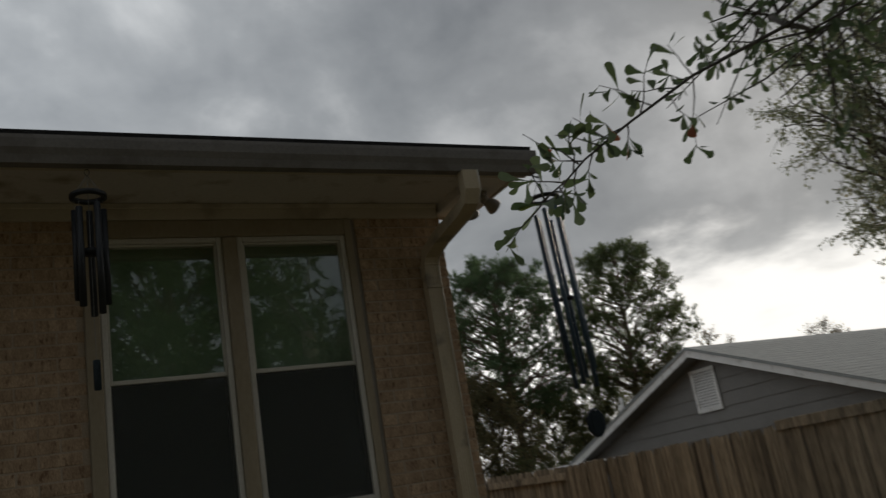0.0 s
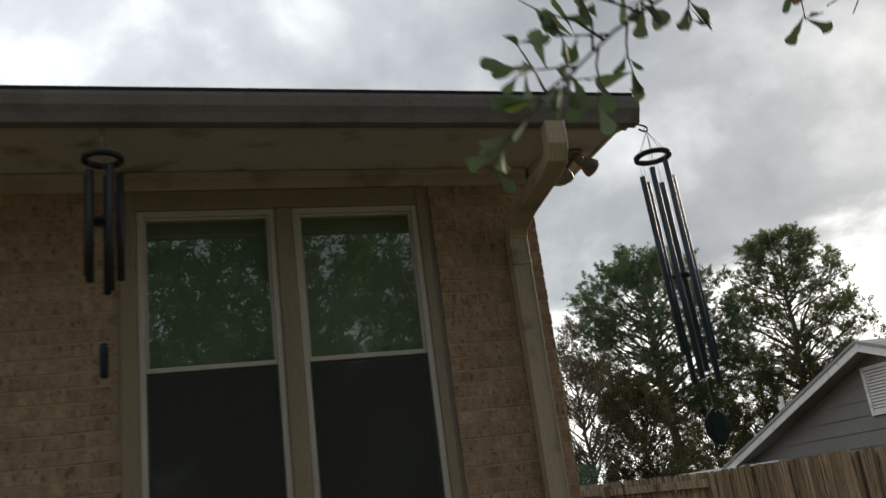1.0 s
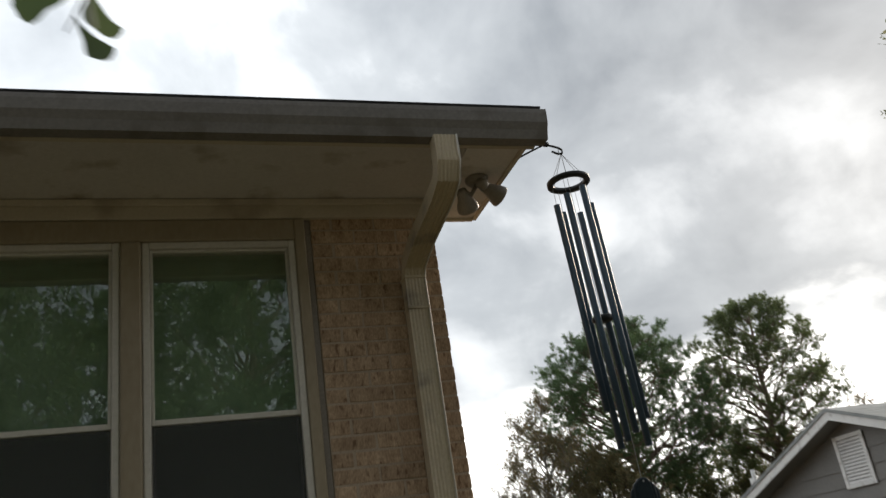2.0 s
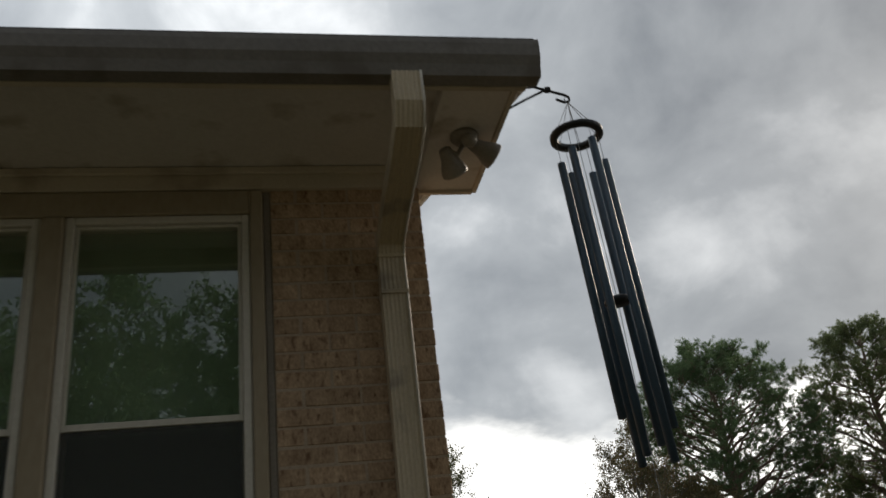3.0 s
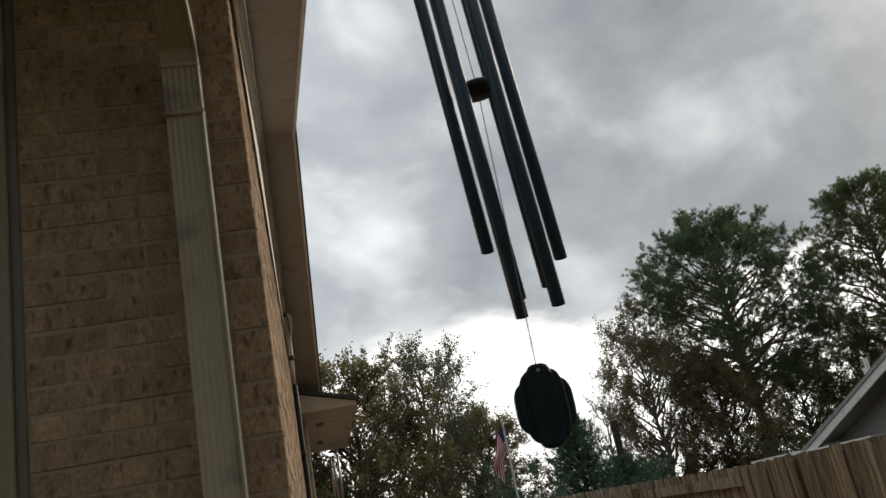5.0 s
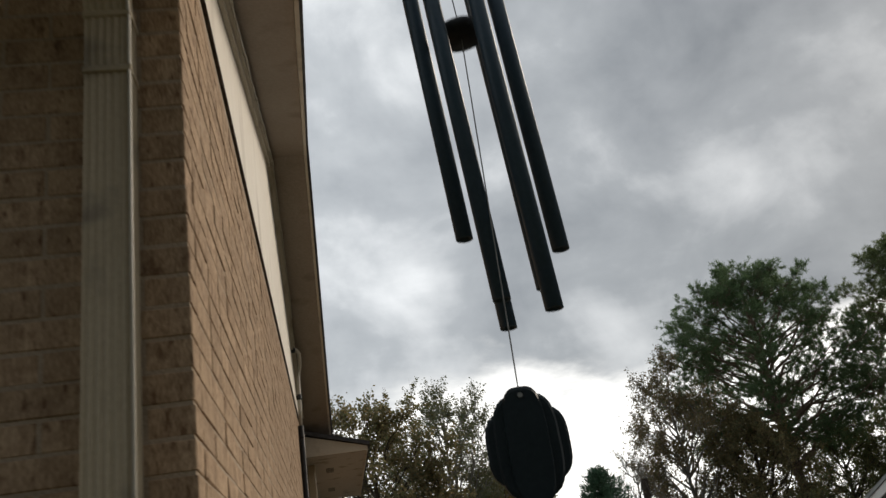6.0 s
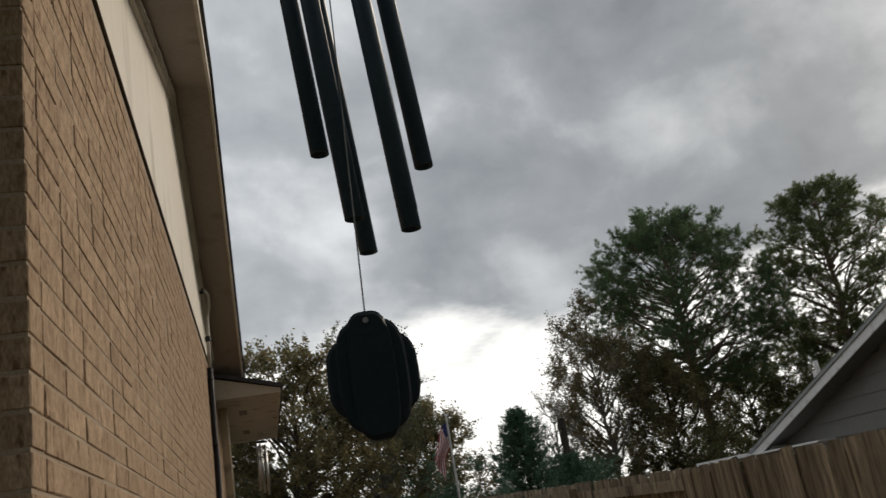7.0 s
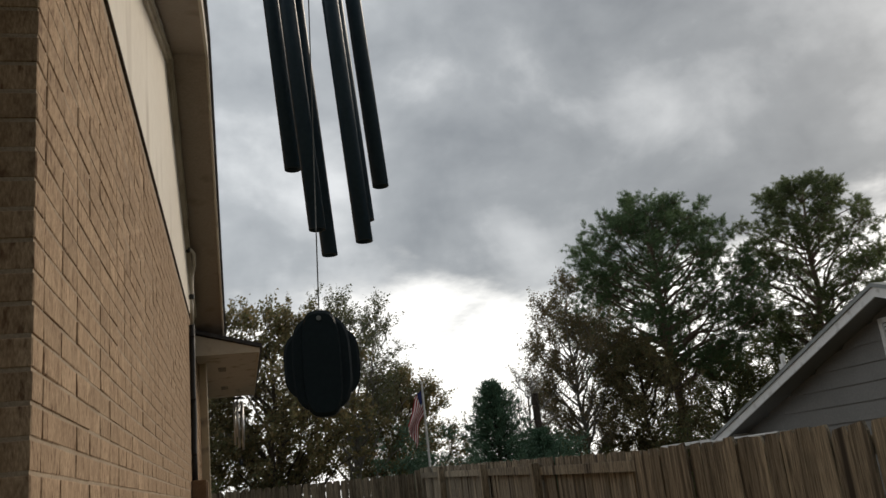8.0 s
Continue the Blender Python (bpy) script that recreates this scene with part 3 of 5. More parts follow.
extrude_profile(bm, [(WING_X + 0.05, WING_Z + 0.035), (-4.5, WING_Z + 1.5), (-4.5, WING_Z + 1.55), (WING_X + 0.05, WING_Z + 0.075)], "y", WING_Y0 - 0.05, WING_Y1 + 0.05)
structure("roof_wing", bm, "shingle", "dark asphalt shingle roof of the low wing", "roof")
bm = bmesh.new()
box(bm, HOUSE_X, 0.0, HOUSE_Y + 0.002, WING_Y1, SOFFIT, SOFFIT + 0.018)
structure("soffit_back", bm, "soffit", "flat beige soffit under the back eave", "soffit")

# plain room behind the windows
bm = bmesh.new()
box(bm, -5.0, -0.30, 0.225, 4.0, 0.45, 0.50)
structure("floor", bm, "floor_in", "brown floor of the dim room inside", "floor")
bm = bmesh.new()
box(bm, -5.0, -0.30, 0.225, 4.0, 3.46, 3.50)
structure("ceiling", bm, "plaster", "plain ceiling of the dim room inside", "ceiling")
for nm, dims in (("wall_room_back", (-5.0, -0.30, 4.0, 4.1)), ("wall_room_left", (-5.1, -5.002, 0.225, 4.1)), ("wall_room_right", (-0.298, -0.225, 0.225, 4.1))):
    bm = bmesh.new()
    box(bm, *dims, 0.45, 3.5)
    structure(nm, bm, "plaster", "plain wall of the dim room inside", "wall")

# ---- windows ----
for i, (gx0, gx1) in enumerate(WIN):
    w = tagged(new("window_%d" % (i + 1)), "white vinyl double-hung window with a lower insect screen", "window", "windows of the front wall", "structure")
    w.location = ((gx0 + gx1) / 2, 0.05, SILL_Z)
    ORG[w] = Vector(w.location)
    fx0, fx1, fz0, fz1 = gx0 - 0.045, gx1 + 0.045, SILL_Z - 0.05, HEAD_Z + 0.045
    bm = bmesh.new()
    box(bm, fx0, gx0 - 0.014, -0.012, 0.09, fz0, fz1, 0.004)
    box(bm, gx1 + 0.014, fx1, -0.012, 0.09, fz0, fz1, 0.004)
    box(bm, gx0 - 0.014, gx1 + 0.014, -0.012, 0.09, HEAD_Z + 0.014, fz1, 0.004)
    box(bm, gx0 - 0.014, gx1 + 0.014, -0.012, 0.09, fz0, SILL_Z - 0.014, 0.004)
    part("frame", bm, "vinyl", w)
    for nm, z0, z1, y in (("upper_sash", RAIL_Z, HEAD_Z, 0.018), ("lower_sash", SILL_Z, RAIL_Z, 0.050)):
        bm = bmesh.new()
        box(bm, gx0 - 0.013, gx0, y - 0.014, y + 0.014, z0 - 0.012, z1 + 0.013, 0.002)
        box(bm, gx1, gx1 + 0.013, y - 0.014, y + 0.014, z0 - 0.012, z1 + 0.013, 0.002)
        box(bm, gx0, gx1, y - 0.014, y + 0.014, z1 - (0.0 if nm[0] == "u" else 0.014), z1 + 0.013, 0.002)
        box(bm, gx0, gx1, y - 0.014, y + 0.014, z0 - 0.012, z0 + 0.012, 0.002)
        sash = part(nm, bm, "vinyl", w)
        bm = bmesh.new()
        box(bm, gx0 + 0.001, gx1 - 0.001, y - 0.003, y + 0.003, z0 + 0.012, z1 - 0.0145)
        pane = part("pane", bm, "glass", sash, "clear reflecting glass pane")
        pane.visible_shadow = False
    bm = bmesh.new()
    box(bm, gx0 - 0.010, gx1 + 0.010, 0.004, 0.006, SILL_Z - 0.010, RAIL_Z - 0.016)
    part("insect_screen", bm, "screen", w, "dark insect screen over the lower sash")
    # drawn blind inside
    b = thing("window_blind", ((gx0 + gx1) / 2, 0.16, HEAD_Z), "dull green closed slatted blind inside the window", "blind", "blinds")
    z = HEAD_Z + 0.02
    slat = None
    while z > SILL_Z - 0.05:
        if slat is None:
            bm = bmesh.new()
            extrude_profile(bm, [(0.092, z), (0.098, z - 0.047), (0.0995, z - 0.047), (0.0935, z)], "x", gx0 - 0.02, gx1 + 0.02)
            slat = part("slat", bm, "blind", b)
        else:
            s2 = new("slat", slat.data)
            s2.parent = b
            s2.location = (0, 0, z - HEAD_Z - 0.02)
        z -= 0.042

bm = bmesh.new()
ox0, ox1 = WIN[0][0] - 0.047, WIN[1][1] + 0.047
box(bm, OPEN_X0 + 0.002, ox0, -0.020, 0.10, OPEN_Z0 + 0.03, FRIEZE_LOW - 0.002, 0.006)
box(bm, ox1, OPEN_X1 - 0.03, -0.020, 0.10, OPEN_Z0 + 0.03, FRIEZE_LOW - 0.002, 0.006)
box(bm, ox0, ox1, -0.020, 0.10, HEAD_Z + 0.047, FRIEZE_LOW - 0.002, 0.006)
structure("trim_window", bm, "casing", "tan wooden casing round the paired windows", "trim")
bm = bmesh.new()
box(bm, WIN[0][1] + 0.047, WIN[1][0] - 0.047, -0.026, 0.10, OPEN_Z0 + 0.03, HEAD_Z + 0.045, 0.008)
structure("trim_mullion", bm, "casing", "tan wooden mullion between the paired windows", "trim")
bm = bmesh.new()
box(bm, OPEN_X0 - 0.02, OPEN_X1 + 0.02, -0.07, 0.12, OPEN_Z0 - 0.01, OPEN_Z0 + 0.028, 0.006)
structure("trim_sill", bm, "casing", "tan wooden sill under the paired windows", "trim")
# recess strip beside the casing; a dark colour draws its shade
bm = bmesh.new()
box(bm, OPEN_X1 - 0.029, OPEN_X1 - 0.002, 0.002, 0.10, OPEN_Z0 + 0.03, FRIEZE_LOW - 0.002, 0.003)
structure("trim_reveal", bm, "lamp_body", "recessed strip beside the window casing, coloured dark for shade", "trim")

# ---- gutter and downspout ----
g = thing("gutter", (-3.0, EAVE_Y, 3.55), "weathered beige metal gutter along the front eave, darkened for shade", "gutter")
gy = EAVE_Y + 0.012
prof = [(gy, 3.60), (gy, 3.477), (gy - 0.058, 3.477), (gy - 0.072, 3.515), (gy - 0.088, 3.545), (gy - 0.094, 3.588), (gy - 0.094, 3.607), (gy - 0.080, 3.607), (gy - 0.080, 3.600), (gy - 0.091, 3.598),
        (gy - 0.091, 3.588), (gy - 0.085, 3.546), (gy - 0.069, 3.517), (gy - 0.056, 3.480), (gy - 0.003, 3.480), (gy - 0.003, 3.60)]
bm = bmesh.new()
extrude_profile(bm, prof, "x", HOUSE_X - 0.3, RAKE_X + 0.012)
part("trough", bm, "gutter_shaded", g)
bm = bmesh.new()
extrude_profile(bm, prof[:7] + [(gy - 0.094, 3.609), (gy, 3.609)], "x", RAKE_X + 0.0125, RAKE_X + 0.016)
part("end_cap", bm, "gutter_shaded", g)

DX0, DX1 = -0.197, -0.099
d = thing("downspout", (-0.148, -0.05, 0.0), "beige ribbed metal downspout on the brick corner", "downspout")


def spout_section(c, along, up):
    """Ribbed rectangular section about c."""
    w, t, pts = (DX1 - DX0) / 2, 0.036, []
    n = 24
    for k in range(n + 1):
        x = -w + 2 * w * k / n
        pts.append((x, -t + (0.0045 * (0.5 - 0.5 * math.cos(k / n * 2 * math.pi * 6)))))
    pts += [(w, t), (-w, t)]
    return [Vector(c) + Vector((1, 0, 0)) * x + along * y for x, y in pts]


def spout(path):
    b = bmesh.new()
    rings = []
    for c, along in path:
        rings.append([b.verts.new(v) for v in spout_section(c, Vector(along).normalized(), None)])
    k = len(rings[0])
    for r0, r1 in zip(rings, rings[1:]):
        for i in range(k):
            b.faces.new((r0[i], r0[(i + 1) % k], r1[(i + 1) % k], r1[i]))
    b.faces.new(rings[0])
    b.faces.new(list(reversed(rings[-1])))
    return b


xm = (DX0 + DX1) / 2
ELBOW = [(-0.734, 3.478, 1.0, 0.0), (-0.734, 3.36, 1.0, 0.0), (-0.70, 3.305, 0.75, 0.66), (-0.61, 3.282, 0.2, 0.98), (-0.25, 3.236, 0.2, 0.98), (-0.085, 3.19, 0.55, 0.83), (-0.046, 3.12, 1.0, 0.0)]
part("elbow", spout([((xm, y, z), (0, ay, az)) for y, z, ay, az in ELBOW]), "gutter", d)
part("pipe", spout([((xm, -0.046, 3.13), (0, 1, 0)), ((xm, -0.046, 2.97), (0, 1, 0))]), "gutter", d)
part("pipe", spout([((xm, -0.044, 2.985), (0, 1, 0)), ((xm, -0.044, 0.12), (0, 1, 0)), ((xm, -0.12, 0.03), (0, 1, 0.6))]), "gutter", d)
# pale bead drawn as the sky-lit highlight along the spout's right edge
bm = bmesh.new()
tube(bm, [(DX1 - 0.001, y - 0.036 * ay, z - 0.036 * az) for y, z, ay, az in ELBOW] + [(DX1 - 0.001, -0.081, 0.14)], 0.0042, 8)
part("seam", bm, "vinyl", d, "pale bead painting the lit edge of the corner", smooth=True)
for zz in (3.13, 2.98):
    bm = bmesh.new()
    box(bm, DX0 - 0.004, DX1 + 0.004, -0.087, -0.004, zz - 0.012, zz + 0.004, 0.002)
    part("collar", bm, "gutter", d)

# ---- things on the house ----
def flood_light(at):
    x, y, z = at
    t = thing("flood_light", at, "beige twin-head outdoor flood light under the eave", "flood light")
    b = bmesh.new()
    lathe(b, [(0.055, 0.0), (0.055, 0.014), (0.045, 0.026), (0.02, 0.03)], (x, y, z), (0, 0, -1), 20)
    part("base", b, "lamp_body", t, smooth=True)
    for nm, off, aim in (("lamp_head", (0.060, 0.0, -0.062), (0.80, 0.22, -0.42)), ("lamp_head", (-0.060, 0.04, -0.085), (0.42, 0.62, -0.55))):
        c = Vector(at) + Vector(off)
        a = Vector(aim).normalized()
        b = bmesh.new()
        lathe(b, [(0.012, -0.052), (0.024, -0.048), (0.029, -0.018), (0.034, 0.0), (0.046, 0.026), (0.052, 0.050), (0.052, 0.058), (0.048, 0.060), (0.044, 0.044)], c, a, 24)
        h = part(nm, b, "lamp_body", t, smooth=True)
        b = bmesh.new()
        lathe(b, [(0.044, 0.042), (0.033, 0.048), (0.012, 0.052)], c, a, 20)
        part("lens", b, "lamp_face", h, "pale glass lamp face")
        b = bmesh.new()
        tube(b, [Vector(at) + Vector((0, 0, -0.025)), (Vector(at) + c) / 2 + Vector((0, 0, -0.03)), c - a * 0.05], 0.011, 10)
        part("arm", b, "lamp_body", t, smooth=True)
    b = bmesh.new()
    lathe(b, [(0.018, 0.0), (0.026, 0.01), (0.026, 0.045), (0.012, 0.06)], (x, y - 0.02, z - 0.03), (0.2, -0.7, -0.6), 16)
    part("sensor", b, "lamp_body", t, smooth=True)
    return t


flood_light((0.135, -0.34, 3.503))


def wind_chime(hang, ring_z, ring_r, tubes, tube_r, sail_z, sail_w, sail_h, metal, wood, label, clap_drop, turn=0.0, sail_turn=0.6, lean=(0, 0), sail_shift=(0, 0)):
    """A hanging chime: cords, top ring, tubes (top, bottom), striker disc and wind sail."""
    hx, hy, hz = hang

    def at_z(z):
        k = (hz - z)
        return hx + lean[0] * k, hy + lean[1] * k
    t = thing("wind_chime", hang, label, "wind chime", "wind chimes")
    cx, cy = at_z(ring_z)
    b = bmesh.new()
    seg, prof = 36, ((ring_r, -0.009), (ring_r, 0.009), (ring_r - 0.004, 0.012), (ring_r * 0.74, 0.012), (ring_r * 0.72, 0.0), (ring_r * 0.74, -0.010))
    rings = [[b.verts.new((cx + r * math.cos(a), cy + r * math.sin(a), ring_z + h)) for r, h in prof] for a in (2 * math.pi * k / seg for k in range(seg))]
    for k in range(seg):
        r0, r1 = rings[k], rings[(k + 1) % seg]
        for i in range(len(prof)):
            b.faces.new((r0[i], r0[(i + 1) % len(prof)], r1[(i + 1) % len(prof)], r1[i]))
    part("ring", b, wood, t, "dark round top ring", smooth=True)
    for k in range(6):
        a = turn + k * math.pi / 3 + 0.26
        b = bmesh.new()
        tube(b, [(hx, hy, hz - 0.03), (cx + 0.86 * ring_r * math.cos(a), cy + 0.86 * ring_r * math.sin(a), ring_z)], 0.0011, 5)
        part("cord", b, "cord", t)
    b = bmesh.new()
    pts = [(hx + 0.011 * math.sin(u), hy, hz - 0.016 + 0.016 * math.cos(u)) for u in (k * 2 * math.pi / 14 for k in range(14))]
    tube(b, pts + [pts[0]], 0.0018, 6, False)
    part("hanging_loop", b, "iron", t)
    for k, (zt, zb) in enumerate(tubes):
        a = turn + 2 * math.pi * k / len(tubes)
        r = ring_r * 0.79
        (tx, ty), (bx, by) = at_z(zt), at_z(zb)
        ox, oy = r * math.cos(a), r * math.sin(a)
        b = bmesh.new()
        p0, p1 = Vector((tx + ox, ty + oy, zt)), Vector((bx + ox, by + oy, zb))
        n = 20
        for z0, z1, rr in ((p0, p1, tube_r),):
            outer = []
            for p, q in ((p0, tube_r * 0.8), (p0, tube_r), (p1, tube_r), (p1, tube_r * 0.8), (p1 + Vector((0, 0, 0.05)), tube_r * 0.8)):
                outer.append([b.verts.new(p + Vector((q * math.cos(2 * math.pi * i / n), q * math.sin(2 * math.pi * i / n), 0))) for i in range(n)])
            for r0, r1 in zip(outer, outer[1:]):
                for i in range(n):
                    b.faces.new((r0[i], r0[(i + 1) % n], r1[(i + 1) % n], r1[i]))
            b.faces.new(outer[0])
            b.faces.new(outer[-1])
        tb = part("tube", b, metal, t, smooth=False)
        for p in tb.data.polygons:
            p.use_smooth = abs(p.normal.z) < 0.5
        b = bmesh.new()
        tube(b, [(cx + ox, cy + oy, ring_z - 0.005), (tx + ox, ty + oy, zt - 0.02)], 0.001, 5)
        part("cord", b, "cord", t)
    zc = hz - clap_drop
    kx, ky = at_z(zc)
    b = bmesh.new()
    lathe(b, [(ring_r * 0.40, -0.014), (ring_r * 0.48, -0.006), (ring_r * 0.48, 0.006), (ring_r * 0.40, 0.014)], (kx, ky, zc), (lean[0], lean[1], -1), 24)
    part("striker", b, wood, t, "dark round wooden striker", smooth=True)
    sx, sy = at_z(sail_z)
    b = bmesh.new()
    tube(b, [(hx, hy, hz - 0.03), (kx, ky, zc), (sx + sail_shift[0], sy + sail_shift[1], sail_z + sail_h / 2 - 0.006)], 0.0012, 5)
    part("cord", b, "cord", t)
    # wind sail: three stacked rounded plates, the middle one tallest and thickest
    sx, sy = sx + sail_shift[0], sy + sail_shift[1]
    ux, uy = math.cos(sail_turn), math.sin(sail_turn)

    def layer(w, h, d):
        b = bmesh.new()
        outline = []
        for k in range(44):
            a = 2 * math.pi * k / 44
            ca, sa = math.cos(a), math.sin(a)
            q = (abs(ca) ** 3.4 + abs(sa) ** 3.4) ** (-1 / 3.4)
            outline.append((w / 2 * q * ca, h / 2 * q * sa))
        r = []
        for dd, k in ((-d, 0.93), (-d * 0.7, 1.0), (d * 0.7, 1.0), (d, 0.93)):
            r.append([b.verts.new((sx + x * k * ux - dd * uy, sy + x * k * uy + dd * ux, sail_z + z * k)) for x, z in outline])
        for r0, r1 in zip(r, r[1:]):
            for i in range(44):
                b.faces.new((r0[i], r0[(i + 1) % 44], r1[(i + 1) % 44], r1[i]))
        b.faces.new(list(reversed(r[0])))
        b.faces.new(r[-1])
        return b
    sail = part("wind_sail", layer(sail_w * 0.52, sail_h, 0.016), "sail", t, "dark green lobed wind sail")
    part("sail_plate", layer(sail_w * 0.78, sail_h * 0.88, 0.011), "sail", sail)
    part("sail_plate", layer(sail_w, sail_h * 0.66, 0.0065), "sail", sail)
    b = bmesh.new()
    lathe(b, [(0.004, -0.018), (0.004, 0.018)], (sx, sy, sail_z + sail_h / 2 - 0.014), (-uy, ux, 0), 12)
    part("eyelet", b, "silver", t)
    return t


HANG = (0.520, -0.481, 3.590)
wind_chime(HANG, 3.415, 0.100, [(3.29, 2.27), (3.30, 2.21), (3.31, 2.36), (3.33, 2.22), (3.36, 2.19), (3.30, 2.31)], 0.0152, 1.975, 0.122, 0.172, "chime", "chime_wood",
           "dark green metal wind chime hanging from an iron bracket", 0.83, turn=0.80, sail_turn=-0.15, lean=(0.066, 0.066), sail_shift=(-0.085, -0.13))
wind_chime((-2.20, -0.69, 3.472), 3.33, 0.085, [(3.27, 2.80), (3.28, 2.76), (3.27, 2.83), (3.26, 2.78), (3.28, 2.74)], 0.016, 2.47, 0.024, 0.14, "chime_wood", "chime_wood",
           "dark wind chime hanging under the gutter before the brick", 0.42, turn=0.2, sail_turn=1.4)
wind_chime((0.44, 10.6, 3.49), 3.24, 0.075, [(3.18, 2.66), (3.19, 2.56), (3.18, 2.60), (3.17, 2.70), (3.19, 2.52)], 0.017, 2.36, 0.06, 0.08, "silver", "chime_wood",
           "silver tube wind chime under the far eave", 0.45, turn=0.5)

hz = HANG[2] + 0.005
hk = thing("hanger_bracket", (RETURN_X + 0.02, HANG[1], hz), "black iron bracket screwed to the roof corner", "bracket")
bx0, by0 = RETURN_X + 0.019, HANG[1] - 0.055
bm = bmesh.new()
tube(bm, [(bx0, by0 - 0.02, hz - 0.035), (bx0 + 0.10, by0 - 0.005, hz - 0.010), (HANG[0] - 0.05, HANG[1] - 0.01, hz + 0.002), (HANG[0] - 0.008, HANG[1], hz - 0.002), (HANG[0] + 0.008, HANG[1], hz - 0.012), (HANG[0] + 0.006, HANG[1], hz - 0.030), (HANG[0] - 0.012, HANG[1], hz - 0.036), (HANG[0] - 0.045, HANG[1], hz - 0.022)], 0.0052, 8)
part("arm", bm, "iron", hk)
bm = bmesh.new()
tube(bm, [(bx0, by0 + 0.045, hz - 0.078), (bx0 + 0.07, by0 + 0.03, hz - 0.045), (bx0 + 0.155, by0 + 0.015, hz - 0.008)], 0.0046, 8)
part("brace", bm, "iron", hk)
bm = bmesh.new()
box(bm, bx0 + 0.148, bx0 + 0.170, by0 + 0.002, by0 + 0.022, hz - 0.020, hz - 0.002, 0.002)
part("clamp", bm, "iron", hk)
bm = bmesh.new()
box(bm, RETURN_X + 0.0185, RETURN_X + 0.0225, by0 - 0.035, by0 + 0.060, hz - 0.092, hz - 0.015, 0.001)
part("plate", bm, "iron", hk)

# conduit, service cable and box on the side wall
cd = thing("conduit", (0.03, 6.3, 3.6), "beige bent conduit leaving the gable panel", "conduit")
bm = bmesh.new()
tube(bm, [(0.0, 6.20, 4.15), (0.05, 6.22, 4.155), (0.075, 6.28, 4.13), (0.07, 6.38, 4.04), (0.045, 6.42, 3.94), (0.035, 6.42, 3.66), (0.03, 6.42, 3.46)], 0.017, 12)
part("pipe", bm, "conduit", cd, smooth=True)
bm = bmesh.new()
lathe(bm, [(0.022, 0.0), (0.027, 0.01), (0.027, 0.045), (0.022, 0.05)], (0.037, 6.42, 3.72), (0, 0, 1), 14)
part("coupling", bm, "cable", cd, "dark pipe coupling")
bm = bmesh.new()
lathe(bm, [(0.02, 0.0), (0.028, 0.012), (0.028, 0.03), (0.02, 0.04)], (0.004, 6.20, 4.15), (1, 0, 0), 14)
part("entry_cap", bm, "cable", cd)
rw = thing("wire", (0.05, 3.0, 4.2), "thin pale wire sagging along the rake moulding", "wire")
rr = random.Random(41)
pts, clips = [], []
for k in range(49):
    y = 0.35 + k * 0.115
    sag = 0.030 * abs(math.sin(math.pi * k / 6)) * (0.5 + 0.6 * noise.noise(Vector((k // 6 * 3.7, 1.3, 0))))
    pts.append((0.049 + rr.uniform(-0.003, 0.003), y, roof_z(y) - 0.118 - sag))
    if k % 12 == 6:
        clips.append(pts[-1])
bm = bmesh.new()
tube(bm, pts, 0.0055, 6)
part("strand", bm, "conduit", rw, smooth=True)
for x, y, z in clips:
    bm = bmesh.new()
    box(bm, 0.0425, 0.056, y - 0.008, y + 0.008, z - 0.009, z + 0.009, 0.002)
    part("clip", bm, "conduit", rw)
sc = thing("service_cable", (0.03, 6.4, 2.6), "black service cable running down the brick", "cable")
bm = bmesh.new()
tube(bm, [(0.03, 6.42, 3.47), (0.028, 6.40, 3.2), (0.026, 6.36, 2.9), (0.03, 6.32, 2.6), (0.026, 6.24, 2.3), (0.028, 6.18, 2.03)], [0.027, 0.028, 0.026, 0.028, 0.026, 0.027], 10)
part("cable", bm, "cable", sc, smooth=True)
for z in (3.35, 2.75, 2.25):
    bm = bmesh.new()
    box(bm, 0.003, 0.052, 6.19 + (z - 2.03) * 0.17 - 0.032, 6.19 + (z - 2.03) * 0.17 + 0.03, z, z + 0.014, 0.003)
    part("clip", bm, "iron", sc)
bx = thing("meter_box", (0.05, 6.15, 1.7), "rusty brown metal utility box on the brick", "utility box")
bm = bmesh.new()
box(bm, 0.003, 0.13, 6.04, 6.28, 1.45, 2.03, 0.006)
part("body", bm, "rust_box", bx)
bm = bmesh.new()
box(bm, 0.1305, 0.138, 6.055, 6.265, 1.47, 2.01, 0.003)
part("door", bm, "rust_box", bx)
fd = thing("downspout", (0.05, 11.1, 0), "beige downspout at the far corner of the house", "downspout")
bm = bmesh.new()
box(bm, 0.012, 0.10, 8.14, 8.24, 0.05, 3.40, 0.008)
part("pipe", bm, "gutter", fd)

# ---- fences ----
rng = random.Random(11)


